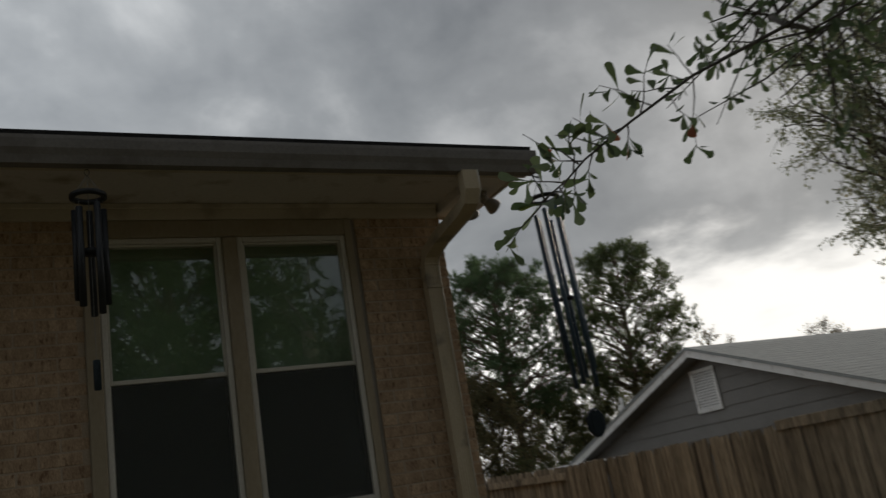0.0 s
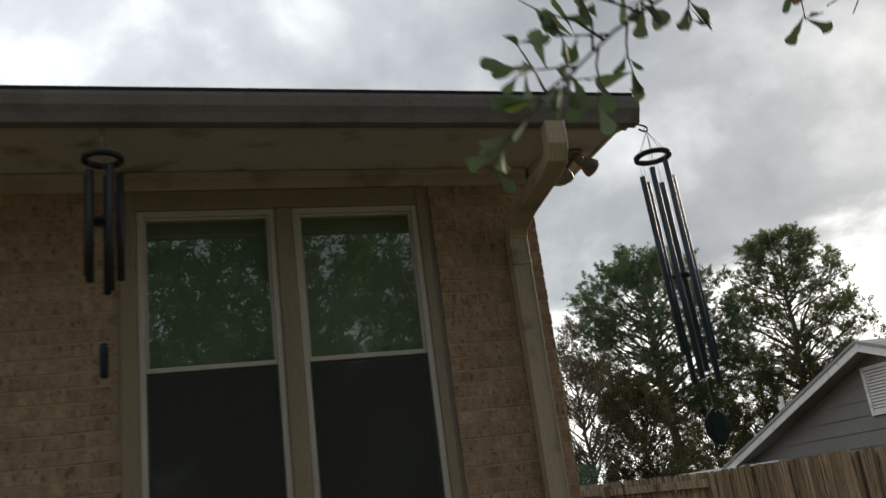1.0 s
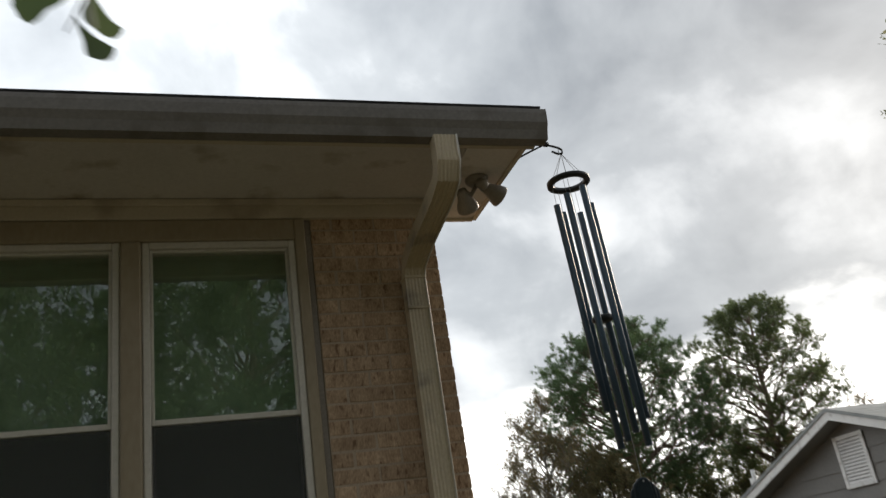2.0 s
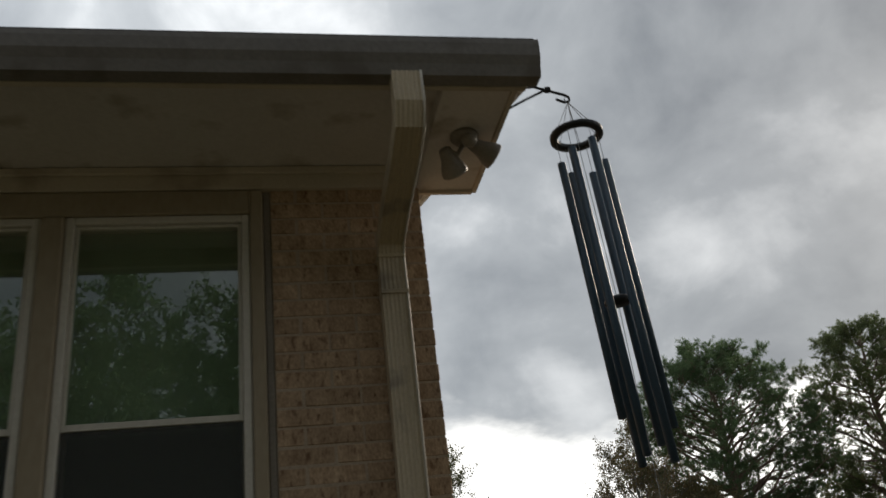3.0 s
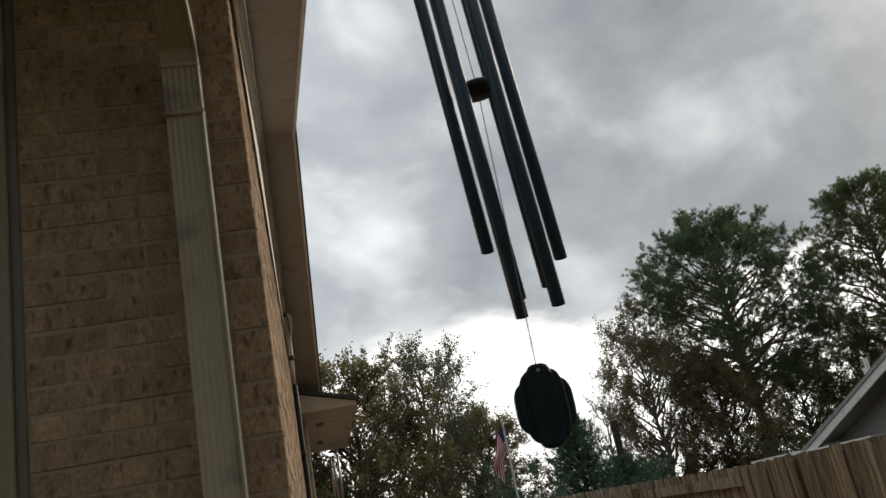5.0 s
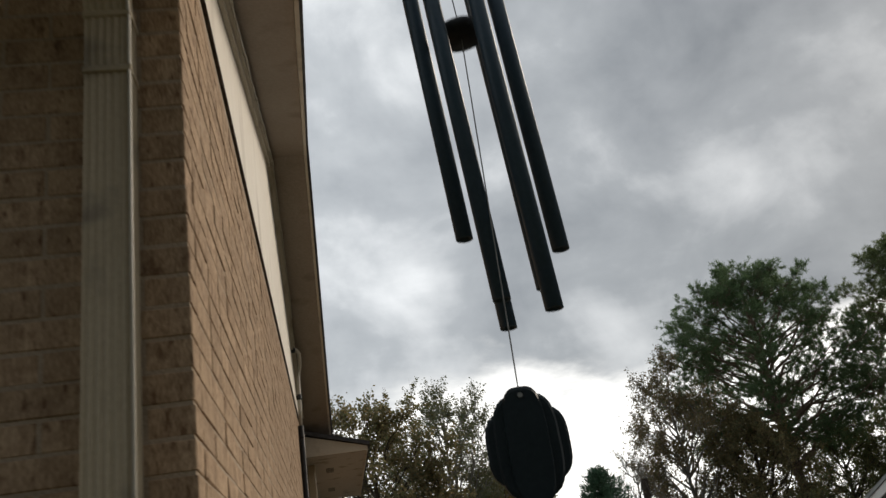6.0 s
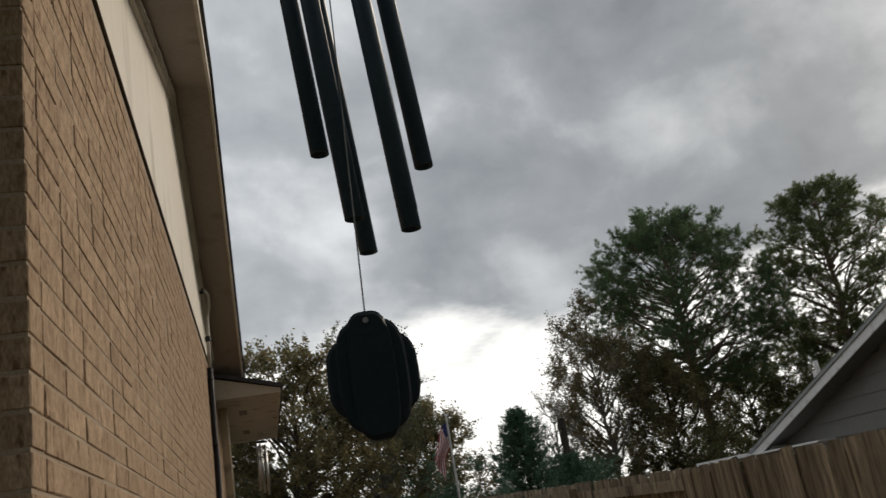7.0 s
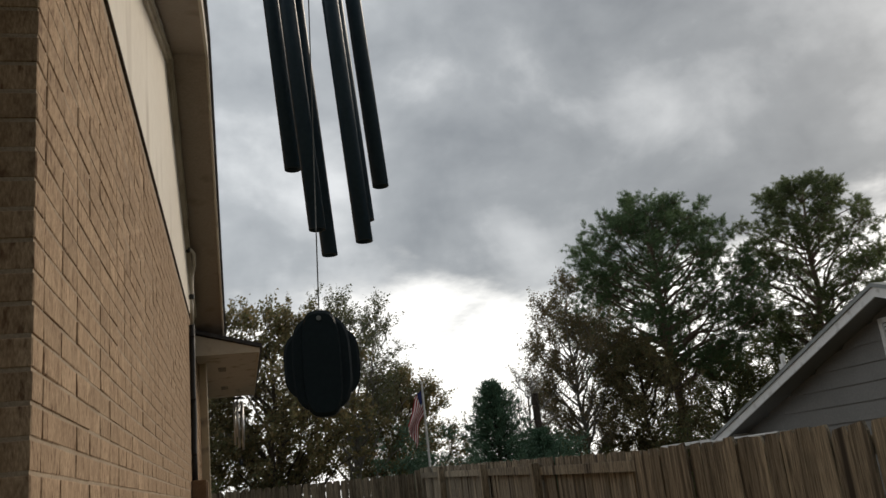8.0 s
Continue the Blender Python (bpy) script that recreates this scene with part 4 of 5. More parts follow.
def picket_mesh(w, h, t, lean_top, seed):
    r = random.Random(seed)
    b = bmesh.new()
    cut = 0.012 + 0.01 * r.random()
    pts = [(-w / 2, 0), (w / 2, 0), (w / 2, h - cut * 1.4 + lean_top), (w / 2 - cut, h + lean_top), (-w / 2 + cut, h - lean_top), (-w / 2, h - cut * 1.4 - lean_top)]
    f0, f1 = [b.verts.new((-t / 2, x, z)) for x, z in pts], [b.verts.new((t / 2, x, z)) for x, z in pts]
    k = len(pts)
    for i in range(k):
        b.faces.new((f0[i], f0[(i + 1) % k], f1[(i + 1) % k], f1[i]))
    b.faces.new(list(reversed(f0)))
    b.faces.new(f1)
    bmesh.ops.recalc_face_normals(b, faces=b.faces)
    me = bpy.data.meshes.new("picket")
    b.to_mesh(me)
    b.free()
    me.materials.append(M["fence"])
    return me


PICKETS = [picket_mesh(0.126 + 0.002 * (k % 4), 1.0, 0.017, (k % 5 - 2) * 0.0018, k) for k in range(8)]


def fence_run(name, p0, p1, top0, top1, label, face_rails, posts, step=0.1335, rough_top=0.006):
    """Board fence from p0 to p1; face_rails +1 or -1 puts rails and posts on that side of the boards."""
    p0, p1 = Vector((*p0, 0)), Vector((*p1, 0))
    run = p1 - p0
    yaw = math.atan2(run.y, run.x) - math.pi / 2
    f = thing(name, p0, label, "fence")
    n = int(run.length / step)
    side = Vector((math.cos(yaw), math.sin(yaw), 0)) * face_rails
    for k in range(n):
        u = (k + 0.5) / n
        top = top0 + (top1 - top0) * u + rng.uniform(-rough_top, rough_top)
        ob = new("picket", PICKETS[rng.randrange(8)])
        ob.parent = f
        ob.matrix_basis = Matrix.Translation(run * u + Vector((rng.uniform(-0.005, 0.005), 0, 0.03))) @ Euler((rng.uniform(-0.004, 0.004), rng.uniform(-0.006, 0.006), yaw + rng.uniform(-0.016, 0.016))).to_matrix().to_4x4() @ Matrix.Diagonal((1, 1, top - 0.03, 1))
    for a, b2 in zip(posts, posts[1:]):
        for frac in (0.94, 0.52, 0.14):
            b = bmesh.new()
            q0, q1 = p0 + run * a + side * 0.034, p0 + run * b2 + side * 0.034
            za, zb = (top0 + (top1 - top0) * a) * frac, (top0 + (top1 - top0) * b2) * frac + rng.uniform(-0.015, 0.015)
            nn = side.normalized() * 0.019
            vs = [b.verts.new(q + nn * s1 + Vector((0, 0, z + s2 * 0.043))) for q, z in ((q0, za), (q1, zb)) for s1 in (-1, 1) for s2 in (-1, 1)]
            for fc in ((0, 1, 3, 2), (4, 6, 7, 5), (0, 4, 5, 1), (2, 3, 7, 6), (0, 2, 6, 4), (1, 5, 7, 3)):
                b.faces.new([vs[i] for i in fc])
            part("rail", b, "fence", f)
    for a in posts:
        b = bmesh.new()
        q = p0 + run * a + side * 0.098
        box(b, q.x - 0.045, q.x + 0.045, q.y - 0.045, q.y + 0.045, 0.0, (top0 + (top1 - top0) * a) + rng.uniform(-0.04, 0.02), 0.006)
        part("post", b, "fence", f)
    return f


near_fence = fence_run("fence", (3.10, -5.2), (3.10, 3.86), 1.79, 1.845, "weathered grey-brown board fence, boards facing the yard", 1, (0.02, 0.28, 0.54, 0.80, 0.985), rough_top=0.013)
bm = bmesh.new()
box(bm, 3.070, 3.088, -5.15, 0.58, 1.782, 1.866, 0.003)
part("cap_board", bm, "fence", near_fence)
fence_run("fence", (3.52, 3.98), (3.62, 13.9), 1.84, 2.10, "weathered board fence with rails and posts facing the yard", -1, (0.03, 0.31, 0.525, 0.785, 0.985))
fence_run("fence", (3.50, 14.0), (-9.0, 14.0), 2.02, 2.12, "dark board fence across the back of the yard", 1, (0.01, 0.2, 0.4, 0.6, 0.8, 0.99))

# ---- neighbouring house ----
NX, NWALL, NY, NZ, NHALF, NRISE = 8.0, 8.34, 6.85, 3.54, 4.35, 1.55
nh = thing("neighbour_house", (14.0, NY, 0), "grey lap-sided neighbouring house with white rake trim", "house")
ns = NRISE / NHALF


def n_roof(y):
    return NZ - ns * abs(y - NY)


bm = bmesh.new()
extrude_profile(bm, [(NY - 3.95, 0), (NY + 3.95, 0), (NY + 3.95, n_roof(NY + 3.95) - 0.16), (NY, NZ - 0.16), (NY - 3.95, n_roof(NY - 3.95) - 0.16)], "x", NWALL + 0.02, 20.0)
part("wall", bm, "n_siding", nh)
z = 0.1
while z < NZ - 0.25:
    half = min(3.96, (NZ - 0.20 - z) / ns)
    bm = bmesh.new()
    extrude_profile(bm, [(NWALL + 0.019, z + 0.238), (NWALL + 0.012, z + 0.238), (NWALL - 0.006, z), (NWALL + 0.019, z)], "y", NY - half, NY + half)
    part("siding_board", bm, "n_siding", nh)
    z += 0.235
for s, nm in ((-1, "roof_slope"), (1, "roof_slope")):
    bm = bmesh.new()
    ye = NY + s * NHALF
    extrude_profile(bm, [(NY, NZ + 0.03), (ye, NZ - NRISE + 0.03), (ye, NZ - NRISE - 0.02), (NY, NZ - 0.02)], "x", NX - 0.02, 20.4)
    rf = part(nm, bm, "n_shingle", nh, "grey asphalt shingle roof slope")
    for k in range(1, 26):
        u0 = k / 26
        yy, zz = NY + s * NHALF * u0, NZ - NRISE * u0 + 0.03
        bm = bmesh.new()
        extrude_profile(bm, [(yy, zz + 0.001), (yy + s * NHALF / 26, zz - NRISE / 26 + 0.005), (yy + s * NHALF / 26, zz - NRISE / 26 + 0.002)], "x", NX - 0.025, 20.4)
        part("shingle_course", bm, "n_shingle", rf)
    bm = bmesh.new()
    extrude_profile(bm, [(NY, NZ - 0.145), (ye, NZ - NRISE - 0.145), (ye, NZ - NRISE - 0.022), (NY, NZ - 0.022)], "x", NX, NX + 0.022)
    part("rake_board", bm, "white", nh, "white painted rake board")
    bm = bmesh.new()
    extrude_profile(bm, [(NY, NZ - 0.142), (ye, NZ - NRISE - 0.142), (ye, NZ - NRISE - 0.120), (NY, NZ - 0.120)], "x", NX + 0.023, NWALL + 0.015)
    part("rake_soffit", bm, "n_siding", nh)
    bm = bmesh.new()
    y0, y1 = sorted((NY + s * 3.96, ye - s * 0.02))
    box(bm, NX + 0.002, NWALL + 0.1, y0, y1, NZ - NRISE - 0.16, NZ - NRISE - 0.02 + 0.10, 0.004)
    part("eave_return", bm, "white", nh, "white boxed eave return")
v = part("gable_vent", box(bmesh.new(), NWALL - 0.032, NWALL - 0.010, NY - 0.22, NY - 0.15, 2.42, 3.18, 0.003), "white", nh, "white louvred gable vent")
for y0, y1, z0, z1 in ((NY + 0.34, NY + 0.41, 2.42, 3.18), (NY - 0.15, NY + 0.34, 2.42, 2.48), (NY - 0.15, NY + 0.34, 3.12, 3.18)):
    bm = bmesh.new()
    box(bm, NWALL - 0.032, NWALL - 0.010, y0, y1, z0, z1, 0.003)
    part("vent_rim", bm, "white", v)
for k in range(13):
    zz = 2.485 + k * 0.049
    bm = bmesh.new()
    extrude_profile(bm, [(NWALL - 0.030, zz), (NWALL - 0.008, zz + 0.036), (NWALL - 0.006, zz + 0.032), (NWALL - 0.028, zz - 0.004)], "y", NY - 0.148, NY + 0.338)
    part("louvre", bm, "white", v)
bm = bmesh.new()
extrude_profile(bm, [(10.68, 1.95), (11.10, 1.95), (11.10, 2.0), (10.68, 2.13)], "x", 8.10, 8.338)
part("rake_return", bm, "white", nh)
pc = thing("patio_cover", (9.5, 12.2, 0), "thin white patio cover beside the neighbouring house", "patio cover")
bm = bmesh.new()
box(bm, NX - 0.05, 11.5, NY + NHALF + 0.01, NY + NHALF + 1.75, 1.955, 2.01, 0.004)
part("roof_panel", bm, "white", pc)
bm = bmesh.new()
box(bm, NX - 0.05, NX + 0.25, NY + NHALF - 1.9, NY + NHALF + 0.006, 1.957, 1.985, 0.003)
part("edge_strip", bm, "white", pc)
for k in range(4):
    bm = bmesh.new()
    yk = NY + NHALF + 0.15 + k * 0.48
    box(bm, NX - 0.03, 11.4, yk, yk + 0.04, 1.91, 1.954)
    part("rafter", bm, "white", pc)
for xk, yk in ((NX + 0.1, NY + NHALF + 1.6), (11.3, NY + NHALF + 1.6)):
    bm = bmesh.new()
    box(bm, xk, xk + 0.08, yk, yk + 0.08, 0, 1.954, 0.004)
    part("post", bm, "white", pc)
# plain pipes stand in for a white dish and pole on the roof
vp = thing("dish_pipes", (8.6, 9.75, n_roof(9.75)), "pale pipes in place of a dish and pole on the neighbouring roof", "roof vent")
for k, (ox, oy, hgt, rad) in enumerate(((0.0, 0.0, 0.62, 0.035), (0.10, 0.22, 0.58, 0.03))):
    bm = bmesh.new()
    zb = n_roof(9.75 + oy)
    tube(bm, [(8.6 + ox, 9.75 + oy, zb - 0.05), (8.6 + ox, 9.75 + oy, zb + hgt)], rad, 12)
    part("pipe", bm, "white", vp)
    bm = bmesh.new()
    lathe(bm, [(rad + 0.07, 0.0), (rad + 0.02, 0.05), (rad + 0.006, 0.09)], (8.6 + ox, 9.75 + oy, zb + 0.01), (0, 0, 1), 14)
    part("flashing", bm, "silver", vp)

# ---- flag ----
fl = thing("flag", (4.40, 16.7, 0), "limp red, white and blue flag on a pale pole", "flag")
bm = bmesh.new()
tube(bm, [(4.40, 16.7, 0), (4.40, 16.7, 3.92)], [0.03, 0.022], 10)
lathe(bm, [(0.001, 0), (0.035, 0.02), (0.035, 0.05), (0.001, 0.07)], (4.40, 16.7, 3.92), (0, 0, 1), 12)
part("pole", bm, "white", fl)


def flag_strip(u0, u1, v0, v1):
    """Part of the draped cloth: u across the fall, v along the stripes, hanging down."""
    b = bmesh.new()
    n = 8
    rows = []
    for i in range(n + 1):
        v = v0 + (v1 - v0) * i / n
        row = []
        for u in (u0, u1):
            x = 4.37 - 0.36 * v ** 0.8 * (1 - 0.35 * u) - 0.025 * math.sin(7 * v + 5 * u)
            y = 16.7 + 0.06 * math.sin(9 * u + 4 * v) * (0.3 + v)
            z = 3.80 - 0.52 * u - 0.70 * v + 0.05 * math.sin(4 * v)
            row.append((b.verts.new((x, y - 0.003, z)), b.verts.new((x, y + 0.003, z))))
        rows.append(row)
    for r0, r1 in zip(rows, rows[1:]):
        for s in (0, 1):
            b.faces.new((r0[0][s], r0[1][s], r1[1][s], r1[0][s]))
    return b


for k in range(13):
    start = 0.14 if k < 7 else 0.0
    part("stripe", flag_strip(k / 13, (k + 1) / 13, start, 1.0), "flag_red" if k % 2 == 0 else "flag_white", fl)
part("canton", flag_strip(0, 7 / 13, 0, 0.14), "flag_blue", fl)


# ---- trees ----
class Cloud:
    """Collects many small faces quickly for one mesh."""

    def __init__(self):
        self.v, self.f = [], []

    def spoon(self, p, d, w, length):
        k = len(self.v)
        self.v += [p - w * 0.1, p + w * 0.1, p + d * (length * 0.5) + w * 0.5, p + d * (length * 0.8) + w, p + d * length + w * 0.45, p + d * length - w * 0.45, p + d * (length * 0.8) - w, p + d * (length * 0.5) - w * 0.5]
        self.f.append(tuple(range(k, k + 8)))

    def out(self, name, mat, parent, label=""):
        me = bpy.data.meshes.new(name)
        me.from_pydata([tuple(p - ORG[parent]) for p in self.v], [], self.f)
        me.materials.append(M[mat])
        ob = new(name, me)
        ob.parent = parent
        ORG[ob] = ORG[parent]
        if label:
            ob["label"] = label
        ob["kind"] = "stuff"
        return ob


def rand_dir(r, flat=1.0):
    while True:
        d = Vector((r.uniform(-1, 1), r.uniform(-1, 1), r.uniform(-1, 1)))
        if 0.05 < d.length < 1:
            d.z *= flat
            return d.normalized()


def crooked(p, q, r, n, amount):
    p, q = Vector(p), Vector(q)
    out = [p]
    ln = (q - p).length
    for k in range(1, n):
        u = k / n
        out.append(p.lerp(q, u) + rand_dir(r) * amount * ln * math.sin(math.pi * u))
    return out + [q]


def leaf_mesh(name, base, along, across, mat, parent, taper=False):
    """One mesh of many small leaves: their stalk ends, length vectors and half-width vectors as arrays."""
    k = len(base)
    if taper:
        v = np.stack([base - across, base + across, base + along], 1)
    else:
        v = np.stack([base, base + along * 0.55 + across, base + along, base + along * 0.55 - across], 1)
    n = v.shape[1]
    v = v.reshape(-1, 3) - np.array(ORG[parent])
    me = bpy.data.meshes.new(name)
    me.vertices.add(k * n)
    me.vertices.foreach_set("co", v.astype(np.float32).ravel())
    me.loops.add(k * n)
    me.loops.foreach_set("vertex_index", np.arange(k * n, dtype=np.int32))
    me.polygons.add(k)
    me.polygons.foreach_set("loop_start", np.arange(0, k * n, n, dtype=np.int32))
    me.update(calc_edges=True)
    me.validate()
    me.materials.append(M[mat])
    ob = new(name, me)
    ob.parent = parent
    ORG[ob] = ORG[parent]
    ob["kind"] = "stuff"
    return ob


def unit(a):
    return a / np.maximum(np.linalg.norm(a, axis=1, keepdims=True), 1e-6)


def curved(p, q, r, n, lift, wander):
    """A limb from p to q that droops or lifts on the way and wanders a little."""
    ln = (q - p).length
    return [p.lerp(q, k / n) + Vector((0, 0, lift * ln * math.sin(math.pi * k / n))) + (rand_dir(r) * wander * ln if 0 < k < n else Vector()) for k in range(n + 1)]


def on_path(path, u):
    x = min(max(u, 0.0), 0.9999) * (len(path) - 1)
    return path[int(x)].lerp(path[int(x) + 1], x - int(x))


def boughs(r, ends, wood, seconds, twigs, reach, twig_len, lift, inner, up):
    """Limbs from the trunk to the crown's skin, side boughs on them and twigs on those; gives the twigs."""
    out = []
    for q, start in ends:
        limb = curved(start, q, r, 6, lift, 0.035)
        ln = (q - start).length
        tube(wood, limb, [(0.016 + 0.013 * ln) * (1 - 0.88 * k / 6) for k in range(7)], 6, False)
        axis = (q - start).normalized()
        for j in range(seconds):
            u = 1.0 if j == 0 else inner + (1 - inner) * r.random() ** 0.8
            p = on_path(limb, u)
            d = (axis * 0.75 + rand_dir(r) * 0.95 + Vector((0, 0, up))).normalized()
            e = p + d * reach * ln * r.uniform(0.45, 1.1) * (1.25 - 0.6 * u)
            bough = curved(p, e, r, 3, 0.05, 0.05)
            tube(wood, bough, [0.012, 0.009, 0.006, 0.003], 4, False)
            for m in range(twigs):
                w = 1.0 if m == 0 else r.uniform(0.25, 1.0)
                a = on_path(bough, w)
                td = (d * 0.7 + rand_dir(r) * 0.9 + Vector((0, 0, up))).normalized()
                b = a + td * twig_len * r.uniform(0.5, 1.25)
                tube(wood, [a, b], [0.0042, 0.0018], 3, False)
                out.append((a, b))
    return out


def pine(base, height, crown_low, crown_r, lean, mat, seed, label, limbs=70, dome=0.55, needles=34, shape=1.0):
    """Tall pine: bare trunk, long rising limbs that stay in sight, needle tufts on the outer twigs."""
    r = random.Random(seed)
    g = np.random.default_rng(seed)
    base = Vector(base)
    t = thing("pine_tree", base, label, "pine tree", "pine trees")
    top = base + Vector((lean[0], lean[1], height * 0.95))
    trunk = crooked(base - Vector((0, 0, 0.2)), top, r, 9, 0.010)
    b = bmesh.new()
    tr = 0.017 * height + 0.03
    tube(b, trunk, [tr * (1 - 0.84 * k / 9) for k in range(10)], 12)
    part("trunk", b, "pine_bark", t, smooth=True)
    low_z, ends = height * crown_low, []
    shift = Vector((r.uniform(0, 50), r.uniform(0, 50), 0))
    for k in range(limbs):
        u = (k + r.random()) / limbs
        a = k * 2.39996 + r.uniform(-0.4, 0.4)
        # height of the limb's end: most of them make the domed top
        h = u ** (0.72 * shape)
        rad = crown_r * math.sqrt(max(0.02, 1 - max(0.0, (h - dome) / (1 - dome)) ** 2)) * (0.62 + 0.38 * min(1.0, h / max(dome, 0.01)))
        rad *= 0.92 * r.uniform(0.5, 1.0) ** 0.5 * (1 + 0.07 * noise.noise(Vector((math.cos(a), math.sin(a), h * 3)) * 1.4 + shift))
        z = low_z + (height - low_z) * h * r.uniform(0.94, 1.0)
        c = on_path(trunk, z / height)
        q = Vector((c.x + math.cos(a) * rad, c.y + math.sin(a) * rad, z))
        start = on_path(trunk, max(crown_low - r.uniform(-0.12, 0.08), (z - rad * r.uniform(0.30, 0.75)) / (height * 0.95)))
        ends.append((q, start))
    wood = bmesh.new()
    tw = boughs(r, ends, wood, 8, 6, 0.30, 0.36, 0.02, 0.45, 0.16)
    tagged(part("branchwork", wood, "pine_bark", t), kind="stuff")
    a, e = np.array([p[0] for p in tw]), np.array([p[1] for p in tw])
    spots, ways = [], []
    for f in (1.0, 0.62):
        spots.append(a + (e - a) * f)
        ways.append(unit(e - a))
    spots, ways = np.concatenate(spots), np.concatenate(ways)
    base_p = np.repeat(spots, needles, 0) + g.normal(0, 0.022, (len(spots) * needles, 3))
    d = unit(np.repeat(ways, needles, 0) * 0.55 + g.normal(0, 0.62, base_p.shape) + np.array((0, 0, 0.22)))
    along = d * g.uniform(0.09, 0.17, (len(d), 1))
    across = unit(np.cross(d, g.normal(0, 1, d.shape))) * 0.0085
    leaf_mesh("crown", base_p, along, across, mat, t, True)
    return t


def broadleaf(base, height, rx, crown_low, limbs, leaves, size, mat, bark, seed, label, lean=(0.0, 0.0), twig_len=0.42, up=0.35, ragged=0.3):
    """Leafy tree: trunk, limbs that fan upwards to an uneven crown, twigs, and single leaves on the twigs."""
    r = random.Random(seed)
    g = np.random.default_rng(seed)
    base = Vector(base)
    t = thing("broadleaf_tree", base, label, "tree")
    trunk = crooked(base - Vector((0, 0, 0.15)), base + Vector((lean[0], lean[1], height * 0.84)), r, 7, 0.022)
    b = bmesh.new()
    tr = 0.010 * height + 0.025
    tube(b, trunk, [tr * (1 - 0.86 * k / 7) for k in range(8)], 10)
    part("trunk", b, bark, t, smooth=True)
    shift = Vector((r.uniform(0, 50), r.uniform(0, 50), r.uniform(0, 50)))
    mid, rz = base + Vector((lean[0] * 0.6, lean[1] * 0.6, height * (1 + crown_low) / 2)), height * (1 - crown_low) / 2
    ends = []
    for k in range(limbs):
        z = 1 - 1.85 * (k + 0.5) / limbs
        a = k * 2.39996 + r.uniform(-0.5, 0.5)
        s = math.sqrt(max(0.0, 1 - z * z))
        d = Vector((s * math.cos(a), s * math.sin(a), z))
        d = d * (0.88 + ragged * noise.noise(d * 1.8 + shift)) * (r.uniform(0.35, 1.0) ** 0.4)
        q = mid + Vector((d.x * rx, d.y * rx, d.z * rz))
        out = math.hypot(q.x - base.x, q.y - base.y)
        ends.append((q, on_path(trunk, max(0.10, (q.z - base.z - out * r.uniform(0.5, 1.2)) / (height * 0.84) - 0.04))))
    wood = bmesh.new()
    tw = boughs(r, ends, wood, 7, 6, 0.42, twig_len, 0.03, 0.35, up)
    tagged(part("branchwork", wood, bark, t), kind="stuff")
    a, e = np.array([p[0] for p in tw]), np.array([p[1] for p in tw])
    pick = g.integers(0, len(a), leaves)
    full = g.uniform(0.35, 1.0, len(a))
    pick = pick[g.random(leaves) < full[pick]]
    p = a[pick] + (e - a)[pick] * g.uniform(0.1, 1.05, (len(pick), 1)) + g.normal(0, 0.55 * size, (len(pick), 3))
    d = unit(g.normal(0, 1, p.shape) + np.array((0, 0, -0.35)))
    sz = size * g.uniform(0.6, 1.35, (len(p), 1))
    leaf_mesh("crown", p, d * sz, unit(np.cross(d, g.normal(0, 1, d.shape))) * sz * 0.34, mat, t)
    return t


def cedar(base, height, radius, seed, label, sprays=420):
    """Conical evergreen: rising sprays of scale leaves in uneven tiers, pointed ends standing clear."""
    r = random.Random(seed)
    g = np.random.default_rng(seed)
    base = Vector(base)
    t = thing("cedar_tree", base, label, "cedar tree")
    b = bmesh.new()
    tube(b, [base, base + Vector((0.05, 0, height * 0.98))], [0.10, 0.010], 8)
    part("trunk", b, "bark", t)
    wood, pts, ways = bmesh.new(), [], []
    for i in range(sprays):
        u = ((i + 0.5) / sprays) ** 0.8
        a = i * 2.39996 + r.uniform(-0.3, 0.3)
        ln = radius * (1 - u) ** 0.85 * r.uniform(0.55, 1.12) + 0.10
        p = base + Vector((0, 0, 0.15 + u * height * 0.90))
        e = p + Vector((math.cos(a) * ln, math.sin(a) * ln, ln * r.uniform(0.35, 0.8) + 0.05))
        path = curved(p, e, r, 3, -0.06, 0.03)
        tube(wood, path, [0.014, 0.010, 0.006, 0.002], 3, False)
        d = (e - p).normalized()
        for k in range(int(10 + 20 * ln)):
            w = r.uniform(0.2, 1.0)
            pts.append(on_path(path, w) + rand_dir(r) * 0.10 * (1.15 - w))
            ways.append(d)
    tagged(part("branchwork", wood, "bark", t), kind="stuff")
    pts, ways = np.repeat(np.array(pts), 4, 0), np.repeat(np.array(ways), 4, 0)
    pts = pts + g.normal(0, 0.03, pts.shape)
    d = unit(ways + g.normal(0, 0.45, pts.shape) + np.array((0, 0, 0.2)))
    leaf_mesh("crown", pts, d * g.uniform(0.06, 0.15, (len(d), 1)), unit(np.cross(d, g.normal(0, 1, d.shape))) * 0.012, "cedar", t)
    return t


